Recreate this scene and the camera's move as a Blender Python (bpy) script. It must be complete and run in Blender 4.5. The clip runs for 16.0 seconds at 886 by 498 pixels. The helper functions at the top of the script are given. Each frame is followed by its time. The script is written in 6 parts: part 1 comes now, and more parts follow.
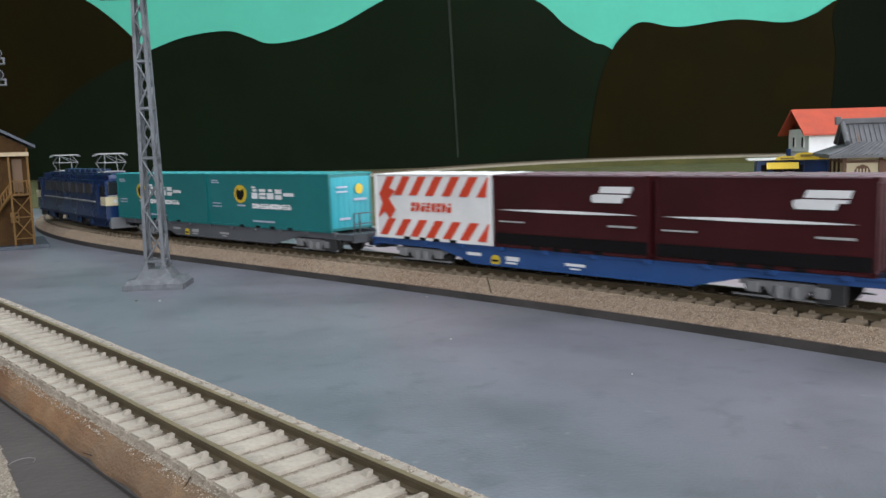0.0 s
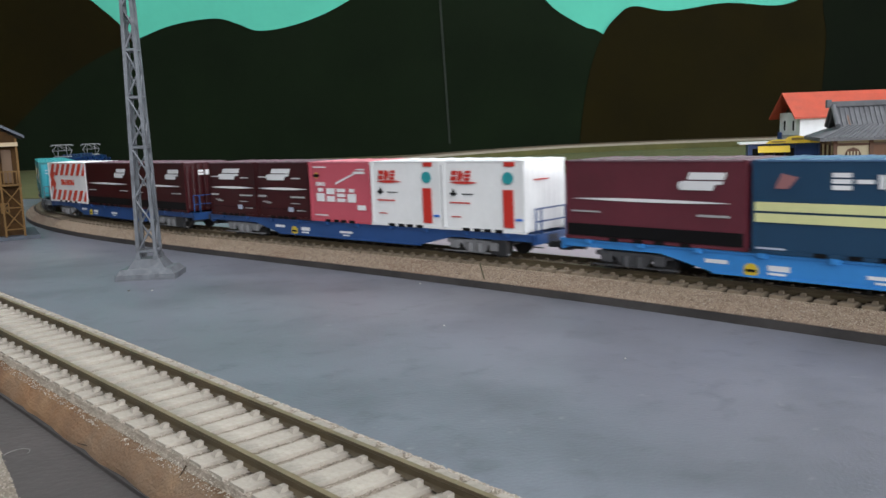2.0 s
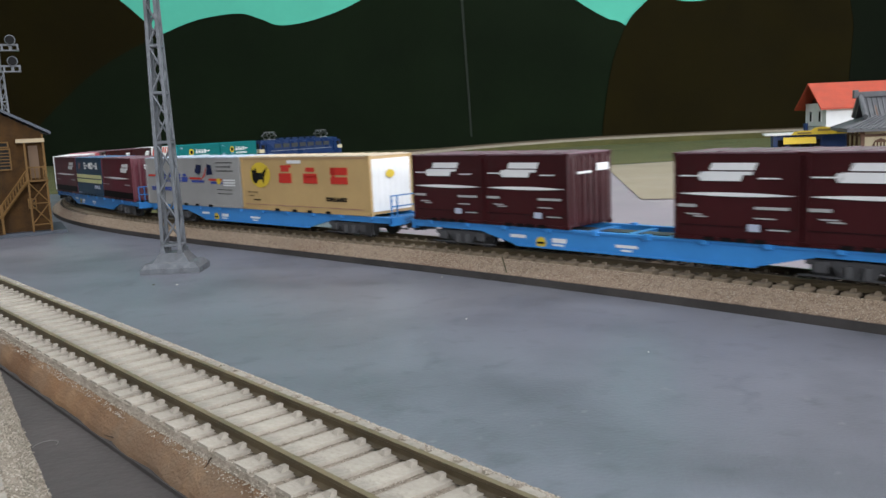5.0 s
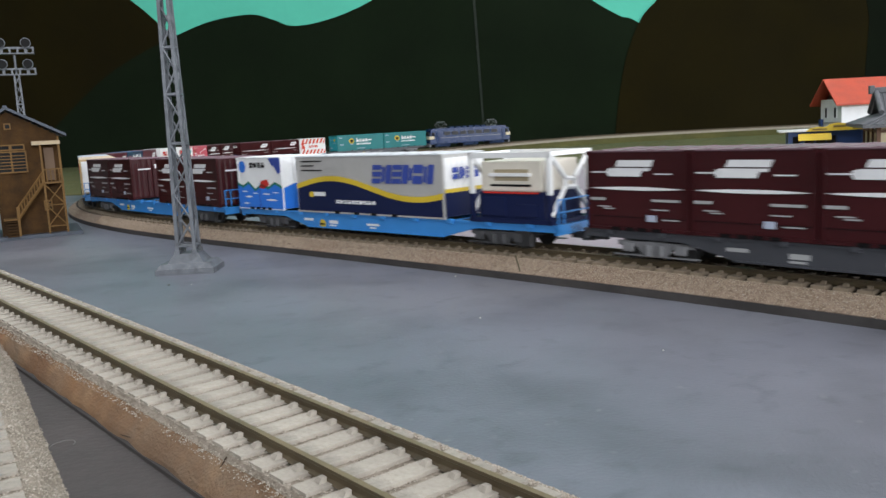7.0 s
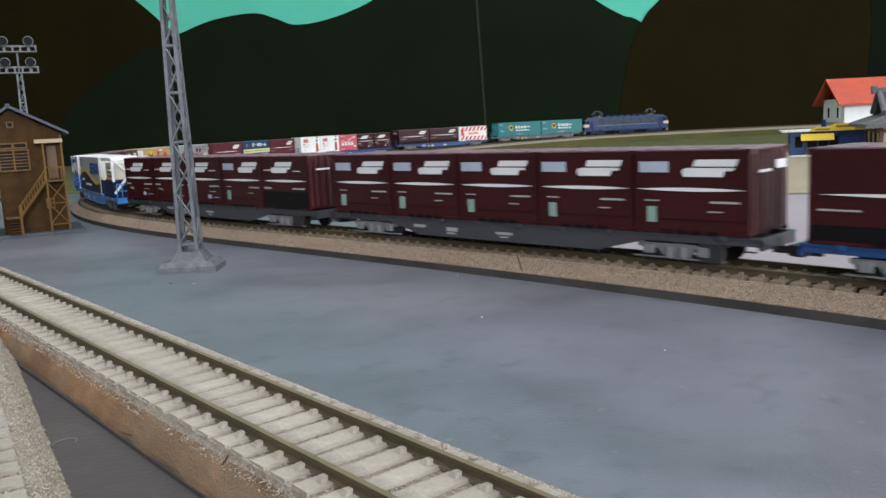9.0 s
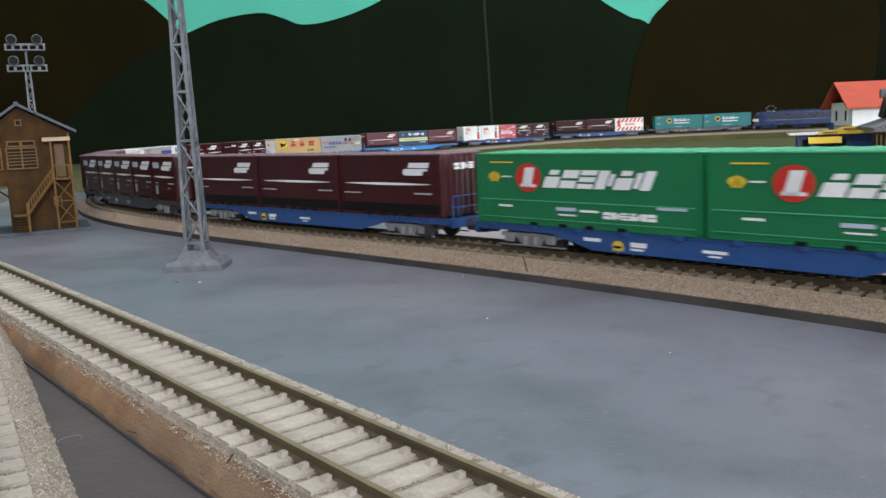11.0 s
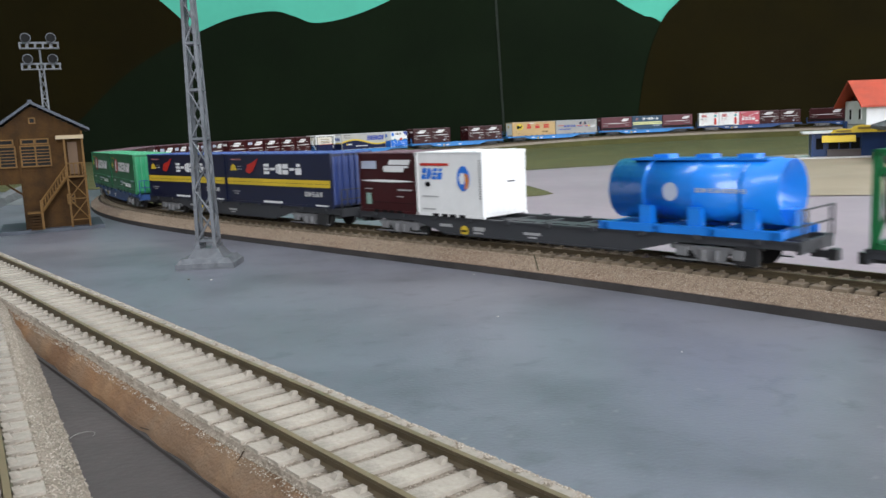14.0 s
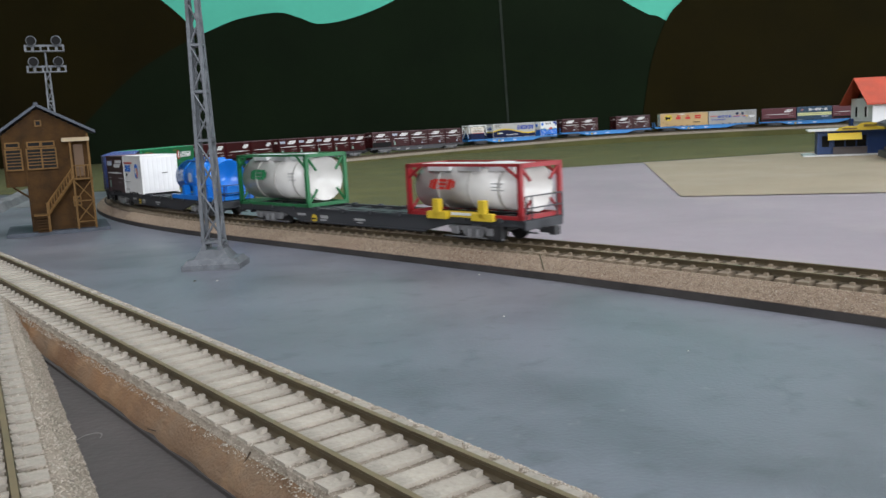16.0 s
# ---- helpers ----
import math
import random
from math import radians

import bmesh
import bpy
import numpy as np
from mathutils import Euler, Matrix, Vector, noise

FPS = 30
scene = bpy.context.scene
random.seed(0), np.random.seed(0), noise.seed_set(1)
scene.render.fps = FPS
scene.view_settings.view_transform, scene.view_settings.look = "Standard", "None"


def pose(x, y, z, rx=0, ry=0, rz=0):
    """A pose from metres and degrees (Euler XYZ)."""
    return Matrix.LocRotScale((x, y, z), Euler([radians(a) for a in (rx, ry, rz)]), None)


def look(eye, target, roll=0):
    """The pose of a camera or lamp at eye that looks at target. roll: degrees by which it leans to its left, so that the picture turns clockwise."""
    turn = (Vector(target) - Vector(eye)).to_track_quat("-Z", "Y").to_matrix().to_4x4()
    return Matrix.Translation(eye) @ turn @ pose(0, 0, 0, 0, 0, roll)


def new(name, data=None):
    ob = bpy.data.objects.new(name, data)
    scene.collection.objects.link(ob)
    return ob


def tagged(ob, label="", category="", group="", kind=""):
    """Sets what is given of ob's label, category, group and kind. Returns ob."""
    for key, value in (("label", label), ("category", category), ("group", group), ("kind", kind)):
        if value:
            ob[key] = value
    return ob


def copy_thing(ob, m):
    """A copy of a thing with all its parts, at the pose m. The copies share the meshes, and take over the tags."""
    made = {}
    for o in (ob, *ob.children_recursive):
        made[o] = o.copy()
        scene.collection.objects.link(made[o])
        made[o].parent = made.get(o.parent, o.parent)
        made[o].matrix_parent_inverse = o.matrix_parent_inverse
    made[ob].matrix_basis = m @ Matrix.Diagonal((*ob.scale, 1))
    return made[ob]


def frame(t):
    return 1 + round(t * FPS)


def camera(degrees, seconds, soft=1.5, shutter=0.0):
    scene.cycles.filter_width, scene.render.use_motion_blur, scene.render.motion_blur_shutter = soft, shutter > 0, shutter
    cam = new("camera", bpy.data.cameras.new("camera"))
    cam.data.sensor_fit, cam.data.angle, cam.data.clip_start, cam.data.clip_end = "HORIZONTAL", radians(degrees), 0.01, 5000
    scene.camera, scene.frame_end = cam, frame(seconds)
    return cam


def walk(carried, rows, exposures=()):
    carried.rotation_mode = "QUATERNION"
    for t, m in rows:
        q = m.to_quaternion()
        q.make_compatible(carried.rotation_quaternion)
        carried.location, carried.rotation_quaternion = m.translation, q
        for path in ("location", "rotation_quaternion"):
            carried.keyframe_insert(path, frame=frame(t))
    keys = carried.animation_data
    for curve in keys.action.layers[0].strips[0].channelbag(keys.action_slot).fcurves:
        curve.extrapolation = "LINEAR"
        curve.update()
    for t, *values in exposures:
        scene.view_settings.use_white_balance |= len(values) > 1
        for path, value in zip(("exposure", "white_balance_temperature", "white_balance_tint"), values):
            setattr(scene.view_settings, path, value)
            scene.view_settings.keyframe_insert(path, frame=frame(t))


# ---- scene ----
# A model railway in 1:80: a long container train circles a table-top layout before a painted cloth backdrop.
U = 1 / 80.0                      # model scale
RAIL_Z = 0.012                    # rail head over the board

# ---- camera ----
cam = camera(55.54, 16.0, soft=1.5, shutter=0.3)
EYE = Vector((0.0, 0.0, 0.0714))
TURNS = [(0, -3.63, -7.10, -1.72), (0.5, -3.73, -7.36, -1.96), (1, -3.90, -7.57, -1.97), (1.5, -4.07, -7.81, -2.10),
         (2, -4.10, -8.02, -2.23), (2.5, -3.85, -8.17, -2.30), (3, -3.53, -8.28, -2.36), (3.5, -3.31, -8.36, -2.45),
         (4, -3.12, -8.38, -2.52), (6.5, -1.76, -8.43, -2.87), (7, -1.65, -8.42, -3.04), (7.5, -1.60, -8.40, -3.08),
         (8, -1.55, -8.40, -3.08), (8.5, -1.57, -8.43, -3.00), (9, -1.52, -8.47, -2.91), (11.5, -1.02, -8.40, -2.46),
         (12, -0.88, -8.40, -2.43), (12.5, -0.82, -8.41, -2.39), (13, -0.68, -8.45, -2.41), (13.5, -0.50, -8.48, -2.47),
         (14, -0.37, -8.49, -2.50), (14.5, -0.26, -8.50, -2.59), (15, -0.22, -8.47, -2.62), (15.5, -0.12, -8.46, -2.79),
         (16, 0.00, -8.47, -2.86)]


def aim(yaw, pitch, roll):
    a, b = radians(yaw), radians(pitch)
    return look(EYE, EYE + Vector((-math.sin(a) * math.cos(b), math.cos(a) * math.cos(b), math.sin(b))), roll)


walk(cam, [(t, aim(*r)) for t, *r in TURNS], exposures=[(0, 0.0), (1.5, 0.0), (2.5, -0.07), (6.5, -0.05), (11.5, 0.0), (14.5, 0.03), (15.2, -0.04), (16, -0.17)])

# ---- light: a hall with ceiling lamps and added, unseen fill lights ----
world = bpy.data.worlds.new("hall_air")
world.use_nodes = True
world.node_tree.nodes["Background"].inputs[0].default_value = (0.75, 0.85, 1.0, 1)
world.node_tree.nodes["Background"].inputs[1].default_value = 0.12
scene.world = world


def area_lamp(name, m, sx, sy, watts, color):
    data = bpy.data.lights.new(name, "AREA")
    data.shape, data.size, data.size_y, data.energy, data.color = "RECTANGLE", sx, sy, watts, color
    ob = new(name, data)
    ob.matrix_world = m
    return ob


for lx, ly in ((1.0, 0.1), (1.0, 1.4), (-0.6, 1.0), (0.2, -1.2)):
    area_lamp("ceiling_lamp_light", look((lx, ly, 1.62), (lx, ly, 0)), 1.2, 0.25, 12, (0.935, 0.95, 1.0))
# Area lights added for brightness from the right and the front; no window built.
area_lamp("window_light", look((3.3, 0.2, 0.6), (0.2, 0.1, 0.3)), 2.2, 1.1, 48, (0.90, 0.935, 1.0))
area_lamp("window_light", look((2.4, -1.7, 0.75), (0.1, 0.5, 0.1)), 1.4, 1.0, 34, (0.90, 0.935, 1.0))
area_lamp("window_light", look((0.4, -2.3, 0.85), (0.0, 0.6, 0.1)), 1.5, 1.0, 54, (0.92, 0.95, 1.0))


# ---- materials ----
def mat(name, color, rough=0.6, metal=0.0, vary=0.15, scale=60.0, bump=0.0, bscale=None, second=None, mix=0.5, spec=0.5, rnd=0.0, coat=0.0, overs=()):
    m = bpy.data.materials.new(name)
    m.use_nodes = True
    nt = m.node_tree
    b = nt.nodes["Principled BSDF"]
    b.inputs["Roughness"].default_value, b.inputs["Metallic"].default_value = rough, metal
    b.inputs["Specular IOR Level"].default_value = spec
    b.inputs["Coat Weight"].default_value = coat
    co = nt.nodes.new("ShaderNodeTexCoord")
    n1, n2 = nt.nodes.new("ShaderNodeTexNoise"), nt.nodes.new("ShaderNodeTexNoise")
    n1.inputs["Scale"].default_value, n1.inputs["Detail"].default_value = scale, 5
    n2.inputs["Scale"].default_value, n2.inputs["Detail"].default_value = scale * 9, 3
    for n in (n1, n2):
        nt.links.new(co.outputs["Object"], n.inputs["Vector"])
    ramp = nt.nodes.new("ShaderNodeMix")
    ramp.data_type = "RGBA"
    lo = second or tuple(c * (1 - vary) for c in color)
    hi = color if second else tuple(min(1, c * (1 + vary)) for c in color)
    ramp.inputs[6].default_value, ramp.inputs[7].default_value = (*lo, 1), (*hi, 1)
    fac = nt.nodes.new("ShaderNodeMapRange")
    fac.inputs[1].default_value, fac.inputs[2].default_value = mix - 0.2, mix + 0.2
    add = nt.nodes.new("ShaderNodeMath")
    add.operation = "MULTIPLY_ADD"
    nt.links.new(n2.outputs[0], add.inputs[0])
    add.inputs[1].default_value = 0.3
    sub = nt.nodes.new("ShaderNodeMath")
    sub.operation = "SUBTRACT"
    nt.links.new(n1.outputs[0], sub.inputs[0])
    sub.inputs[1].default_value = 0.15
    nt.links.new(sub.outputs[0], add.inputs[2])
    nt.links.new(add.outputs[0], fac.inputs[0])
    nt.links.new(fac.outputs[0], ramp.inputs[0])
    out = ramp.outputs[2]
    for tint, osc, lo_, hi_, amount in overs:
        n4, f4, m4 = nt.nodes.new("ShaderNodeTexNoise"), nt.nodes.new("ShaderNodeMapRange"), nt.nodes.new("ShaderNodeMix")
        sh = nt.nodes.new("ShaderNodeMapping")
        sh.inputs["Location"].default_value = (osc * 0.37, 3.1, 1.7)
        nt.links.new(co.outputs["Object"], sh.inputs["Vector"])
        nt.links.new(sh.outputs[0], n4.inputs["Vector"])
        n4.inputs["Scale"].default_value, n4.inputs["Detail"].default_value = osc, 6
        f4.inputs[1].default_value, f4.inputs[2].default_value, f4.inputs[4].default_value = lo_, hi_, amount
        nt.links.new(n4.outputs[0], f4.inputs[0])
        nt.links.new(f4.outputs[0], m4.inputs[0])
        m4.data_type = "RGBA"
        nt.links.new(out, m4.inputs[6])
        m4.inputs[7].default_value = (*tint, 1)
        out = m4.outputs[2]
    if rnd:
        info, hsv = nt.nodes.new("ShaderNodeObjectInfo"), nt.nodes.new("ShaderNodeHueSaturation")
        mr = nt.nodes.new("ShaderNodeMapRange")
        mr.inputs[3].default_value, mr.inputs[4].default_value = 1 - rnd, 1 + rnd
        nt.links.new(info.outputs["Random"], mr.inputs[0])
        nt.links.new(mr.outputs[0], hsv.inputs["Value"])
        nt.links.new(out, hsv.inputs["Color"])
        out = hsv.outputs[0]
    nt.links.new(out, b.inputs["Base Color"])
    rr = nt.nodes.new("ShaderNodeMapRange")
    rr.inputs[3].default_value, rr.inputs[4].default_value = max(0.02, rough - 0.08), min(1, rough + 0.08)
    nt.links.new(n1.outputs[0], rr.inputs[0])
    nt.links.new(rr.outputs[0], b.inputs["Roughness"])
    if bump:
        bm_ = nt.nodes.new("ShaderNodeBump")
        n3 = nt.nodes.new("ShaderNodeTexNoise")
        n3.inputs["Scale"].default_value, n3.inputs["Detail"].default_value = bscale or scale * 4, 4
        nt.links.new(co.outputs["Object"], n3.inputs["Vector"])
        nt.links.new(n3.outputs[0], bm_.inputs["Height"])
        bm_.inputs["Strength"].default_value, bm_.inputs["Distance"].default_value = 1.0, bump
        nt.links.new(bm_.outputs[0], b.inputs["Normal"])
    return m


# Bluish patches stand for sheen off the sky cloth; darker ones are stains.
M_BOARD = mat("painted_board", (0.162, 0.166, 0.195), 0.42, vary=0.22, scale=11, bump=0.00012, bscale=900, second=(0.112, 0.114, 0.134), mix=0.47, spec=0.5,
              overs=[((0.160, 0.169, 0.205), 6, 0.45, 0.60, 0.5), ((0.196, 0.195, 0.206), 7.3, 0.50, 0.66, 0.35), ((0.090, 0.094, 0.110), 34, 0.54, 0.70, 0.4), ((0.06, 0.064, 0.076), 90, 0.57, 0.72, 0.45), ((0.065, 0.069, 0.083), 17, 0.52, 0.70, 0.5), ((0.30, 0.30, 0.30), 160, 0.66, 0.76, 0.35)])
M_PLAZA = mat("plaza_paint", (0.292, 0.240, 0.270), 0.6, vary=0.1, scale=9, bump=0.0002, bscale=900, overs=[((0.225, 0.19, 0.225), 5, 0.52, 0.70, 0.4), ((0.35, 0.29, 0.30), 13, 0.52, 0.70, 0.5)])
M_SAND = mat("sand_square", (0.29, 0.235, 0.165), 0.8, vary=0.1, scale=10, bump=0.0003, bscale=900, overs=[((0.35, 0.29, 0.22), 12, 0.50, 0.7, 0.5)])
M_GRASS = mat("grass_mat", (0.105, 0.10, 0.028), 0.95, vary=0.3, scale=14, bump=0.002, bscale=420, second=(0.065, 0.066, 0.018))
M_BALLAST = mat("ballast", (0.33, 0.245, 0.18), 0.9, vary=0.2, scale=420, bump=0.0009, bscale=1500, second=(0.16, 0.112, 0.078), mix=0.45,
                overs=[((0.20, 0.115, 0.075), 16, 0.48, 0.66, 0.55), ((0.52, 0.47, 0.40), 1100, 0.60, 0.68, 0.8)])
M_BALLAST_PALE = mat("pale_ballast", (0.31, 0.262, 0.21), 0.9, vary=0.2, scale=240, bump=0.0009, bscale=1300, second=(0.18, 0.15, 0.11), mix=0.42)
M_BANK = mat("cork_bank", (0.235, 0.118, 0.05), 0.9, vary=0.2, scale=28, bump=0.0005, bscale=1400, second=(0.20, 0.135, 0.085), mix=0.55, overs=[((0.12, 0.058, 0.026), 22, 0.50, 0.66, 0.6), ((0.34, 0.20, 0.10), 60, 0.55, 0.7, 0.5)])
M_CORK = mat("dark_base", (0.042, 0.037, 0.035), 0.8, vary=0.3, scale=40)
M_TIE = mat("tie_brown", (0.20, 0.155, 0.108), 0.8, vary=0.2, scale=120, rnd=0.12)
M_TIE_PALE = mat("tie_pale", (0.345, 0.31, 0.26), 0.85, vary=0.2, scale=120, rnd=0.08, bump=0.0004, bscale=900)
M_RAIL = mat("rail_brass", (0.075, 0.055, 0.029), 0.6, metal=0.0, vary=0.25, scale=90)
M_RAILTOP = mat("rail_head", (0.17, 0.13, 0.072), 0.5, metal=0.2, vary=0.15, scale=90)
M_SKY = mat("cloth_sky", (0.092, 0.51, 0.37), 0.9, vary=0.06, scale=5, bump=0.001, bscale=20)
# Lighter blotches in both hill paints stand for light on soft cloth folds.
M_HILLG = mat("cloth_green", (0.0052, 0.0100, 0.0040), 0.95, vary=0.2, scale=5, spec=0.1, bump=0.0006, bscale=260, overs=[((0.0078, 0.0132, 0.0062), 2.2, 0.48, 0.68, 0.6)])
M_HILLB = mat("cloth_brown", (0.0100, 0.0074, 0.0010), 0.95, vary=0.2, scale=5, spec=0.1, bump=0.0006, bscale=260, overs=[((0.0135, 0.0102, 0.0020), 2.6, 0.48, 0.68, 0.6)])
M_HILLD = mat("cloth_dark", (0.0036, 0.006, 0.0026), 0.95, vary=0.2, scale=5, spec=0.1)
M_WALL = mat("hall_wall", (0.55, 0.55, 0.53), 0.8, vary=0.05, scale=3)
M_CEIL = mat("hall_ceiling", (0.75, 0.75, 0.74), 0.8, vary=0.04, scale=3)
M_STEEL = mat("pylon_grey", (0.125, 0.134, 0.148), 0.5, vary=0.18, scale=150, metal=0.15, bump=0.0002, bscale=900, overs=[((0.05, 0.052, 0.056), 110, 0.50, 0.66, 0.6), ((0.21, 0.22, 0.23), 260, 0.56, 0.70, 0.5)])
M_WHITE = mat("white_paint", (0.72, 0.72, 0.72), 0.35, vary=0.04)
M_WOOD = mat("stained_wood", (0.050, 0.024, 0.0065), 0.75, vary=0.35, scale=120, bump=0.0002, bscale=700, spec=0.15, overs=[((0.022, 0.012, 0.005), 35, 0.48, 0.66, 0.6)])
M_WOOD_L = mat("light_wood", (0.135, 0.074, 0.024), 0.7, spec=0.2, vary=0.2, scale=120)
# Crib ballast painted dark: grime and the shade between the sleepers.
M_CRIB_SHADED = mat("crib_grime_shade", (0.055, 0.042, 0.030), 0.95, vary=0.3, scale=300, bump=0.0006, bscale=1500)
M_SLATE = mat("slate_roof", (0.05, 0.06, 0.078), 0.6, vary=0.2, scale=120)
M_DARK = mat("dark_void", (0.010, 0.010, 0.010), 0.7, vary=0.3, spec=0.15)


# ---- mesh helpers ----
def mesh_of(name, bm, material, smooth=False):
    me = bpy.data.meshes.new(name)
    bmesh.ops.recalc_face_normals(bm, faces=bm.faces)
    bm.to_mesh(me)
    bm.free()
    me.materials.append(material)
    if smooth:
        for p in me.polygons:
            p.use_smooth = True
    return me


def part(name, bm, material, parent=None, label="", m=None, smooth=False):
    ob = new(name, mesh_of(name, bm, material, smooth))
    if parent is not None:
        ob.parent = parent
    if m is not None:
        ob.matrix_basis = m
    if label:
        ob["label"] = label
    return ob


def empty(name, m, label, category, group=""):
    ob = new(name)
    ob.empty_display_size = 0.01
    ob.matrix_basis = m
    return tagged(ob, label, category, group)


def box(bm, x0, x1, y0, y1, z0, z1, bevel=0.0):
    vs = [bm.verts.new(p) for p in ((x0, y0, z0), (x1, y0, z0), (x1, y1, z0), (x0, y1, z0), (x0, y0, z1), (x1, y0, z1), (x1, y1, z1), (x0, y1, z1))]
    fs = [bm.faces.new([vs[i] for i in f]) for f in ((3, 2, 1, 0), (4, 5, 6, 7), (0, 1, 5, 4), (1, 2, 6, 5), (2, 3, 7, 6), (3, 0, 4, 7))]
    if bevel:
        bmesh.ops.bevel(bm, geom=list({e for f in fs for e in f.edges}), offset=bevel, segments=2, affect="EDGES", profile=0.6)
    return bm


def boxes(*args, bevel=0.0):
    bm = bmesh.new()
    for a in args:
        box(bm, *a, bevel=bevel)
    return bm


def rod(bm, a, b, r, n=6, r2=None):
    a, b = Vector(a), Vector(b)
    q = (b - a).to_track_quat("Z", "Y").to_matrix()
    rings = []
    for p, rad in ((a, r), (b, r if r2 is None else r2)):
        rings.append([bm.verts.new(p + q @ Vector((rad * math.cos(2 * math.pi * i / n), rad * math.sin(2 * math.pi * i / n), 0))) for i in range(n)])
    for i in range(n):
        bm.faces.new((rings[0][i], rings[0][(i + 1) % n], rings[1][(i + 1) % n], rings[1][i]))
    bm.faces.new(rings[0][::-1])
    bm.faces.new(rings[1])
    return bm


def lathe(bm, profile, axis="x", n=20, c=(0, 0, 0)):
    """A turned body: profile of (along, radius)."""
    rings = []
    for u, r in profile:
        ring = []
        for i in range(n):
            a = 2 * math.pi * i / n
            p = (u, r * math.cos(a), r * math.sin(a)) if axis == "x" else ((r * math.cos(a), u, r * math.sin(a)) if axis == "y" else (r * math.cos(a), r * math.sin(a), u))
            ring.append(bm.verts.new((p[0] + c[0], p[1] + c[1], p[2] + c[2])))
        rings.append(ring)
    for r0, r1 in zip(rings, rings[1:]):
        for i in range(n):
            bm.faces.new((r0[i], r0[(i + 1) % n], r1[(i + 1) % n], r1[i]))
    bm.faces.new(rings[0][::-1])
    bm.faces.new(rings[-1])
    return bm


def poly(bm, pts, t):
    """A thin plate from an outline in the x z plane, y from 0 to t."""
    a = [bm.verts.new((x, 0, z)) for x, z in pts]
    b = [bm.verts.new((x, t, z)) for x, z in pts]
    bm.faces.new(a)
    bm.faces.new(b[::-1])
    for i in range(len(pts)):
        j = (i + 1) % len(pts)
        bm.faces.new((a[j], a[i], b[i], b[j]))
    return bm


# ---- the line of the main track: bend against length along it ----
BEND = [(-0.75, 0.0), (-0.34, 0.02), (-0.31, 0.42), (-0.16, 0.42), (-0.12, 0.07), (0.0, 0.1), (0.2, -0.78), (0.4, -1.43), (0.6, -1.09), (0.8, -1.04), (1.0, -1.34), (1.2, -1.15),
        (1.4, -1.28), (1.6, -0.775), (1.8, -0.376), (2.0, -0.69), (2.2, -1.14), (2.4, -1.336), (2.6, -1.18), (2.8, -0.94), (3.0, -0.744), (3.2, -0.70)]
STEP = 0.005
S0, S1 = -4.4, 4.6


def bend(s):
    if s < -0.75:
        return -0.7875
    if s > 3.2:
        return -0.70
    return float(np.interp(s, [b[0] for b in BEND], [b[1] for b in BEND]))


def lay_line():
    pts = {}
    x, y, a = -0.0581, 0.5156, 2.3396
    n = int(round(S1 / STEP))
    for i in range(n + 1):
        pts[i] = (x, y, a)
        am = a + bend((i + 0.25) * STEP) * STEP / 2
        x, y, a = x + math.cos(am) * STEP, y + math.sin(am) * STEP, a + bend((i + 0.5) * STEP) * STEP
    x, y, a = pts[0]
    for i in range(-1, int(round(S0 / STEP)) - 1, -1):
        am = a - bend((i + 0.75) * STEP) * STEP / 2
        x, y, a = x - math.cos(am) * STEP, y - math.sin(am) * STEP, a - bend((i + 0.5) * STEP) * STEP
        pts[i] = (x, y, a)
    keys = sorted(pts)
    return np.array([k * STEP for k in keys]), np.array([pts[k] for k in keys])


LINE_S, LINE = lay_line()


def rise(s):
    """The line climbs a little on the far side."""
    u = min(1, max(0, (s - 1.3) / 1.0))
    d = min(1, max(0, (s - 3.4) / 0.8))
    return 0.011 * (u * u * (3 - 2 * u)) * (1 - d * d * (3 - 2 * d))


def on_line(s):
    x, y, a = (float(np.interp(s, LINE_S, LINE[:, i])) for i in range(3))
    return x, y, RAIL_Z + rise(s), a


def sweep(bm, stations, profile, closed=False):
    """profile of (across to the left, up); stations of (x, y, z, heading)."""
    rows = []
    for x, y, z, a in stations:
        rows.append([bm.verts.new((x - math.sin(a) * u, y + math.cos(a) * u, z + v if v > -0.5 else 0.0)) for u, v in profile])
    n = len(profile)
    for r0, r1 in zip(rows, rows[1:]):
        for i in range(n if closed else n - 1):
            j = (i + 1) % n
            bm.faces.new((r0[i], r0[j], r1[j], r1[i]))
    for r in ((rows[0], rows[-1]) if closed or n > 2 else ()):
        bm.faces.new(r)
    return bm


def stations(a, b, d):
    n = max(2, int(round((b - a) / d)))
    return [on_line(a + (b - a) * i / n) for i in range(n + 1)]


# ---- board, ground areas, hall ----
def sheet(name, pts, z, material, label, category, thick=0.0):
    bm = bmesh.new()
    vs = [bm.verts.new((x, y, z)) for x, y in pts]
    bm.faces.new(vs)
    if thick:
        ws = [bm.verts.new((x, y, z - thick)) for x, y in pts]
        bm.faces.new(ws[::-1])
        for i in range(len(pts)):
            j = (i + 1) % len(pts)
            bm.faces.new((vs[j], vs[i], ws[i], ws[j]))
    return tagged(part(name, bm, material), label, category, kind="structure")


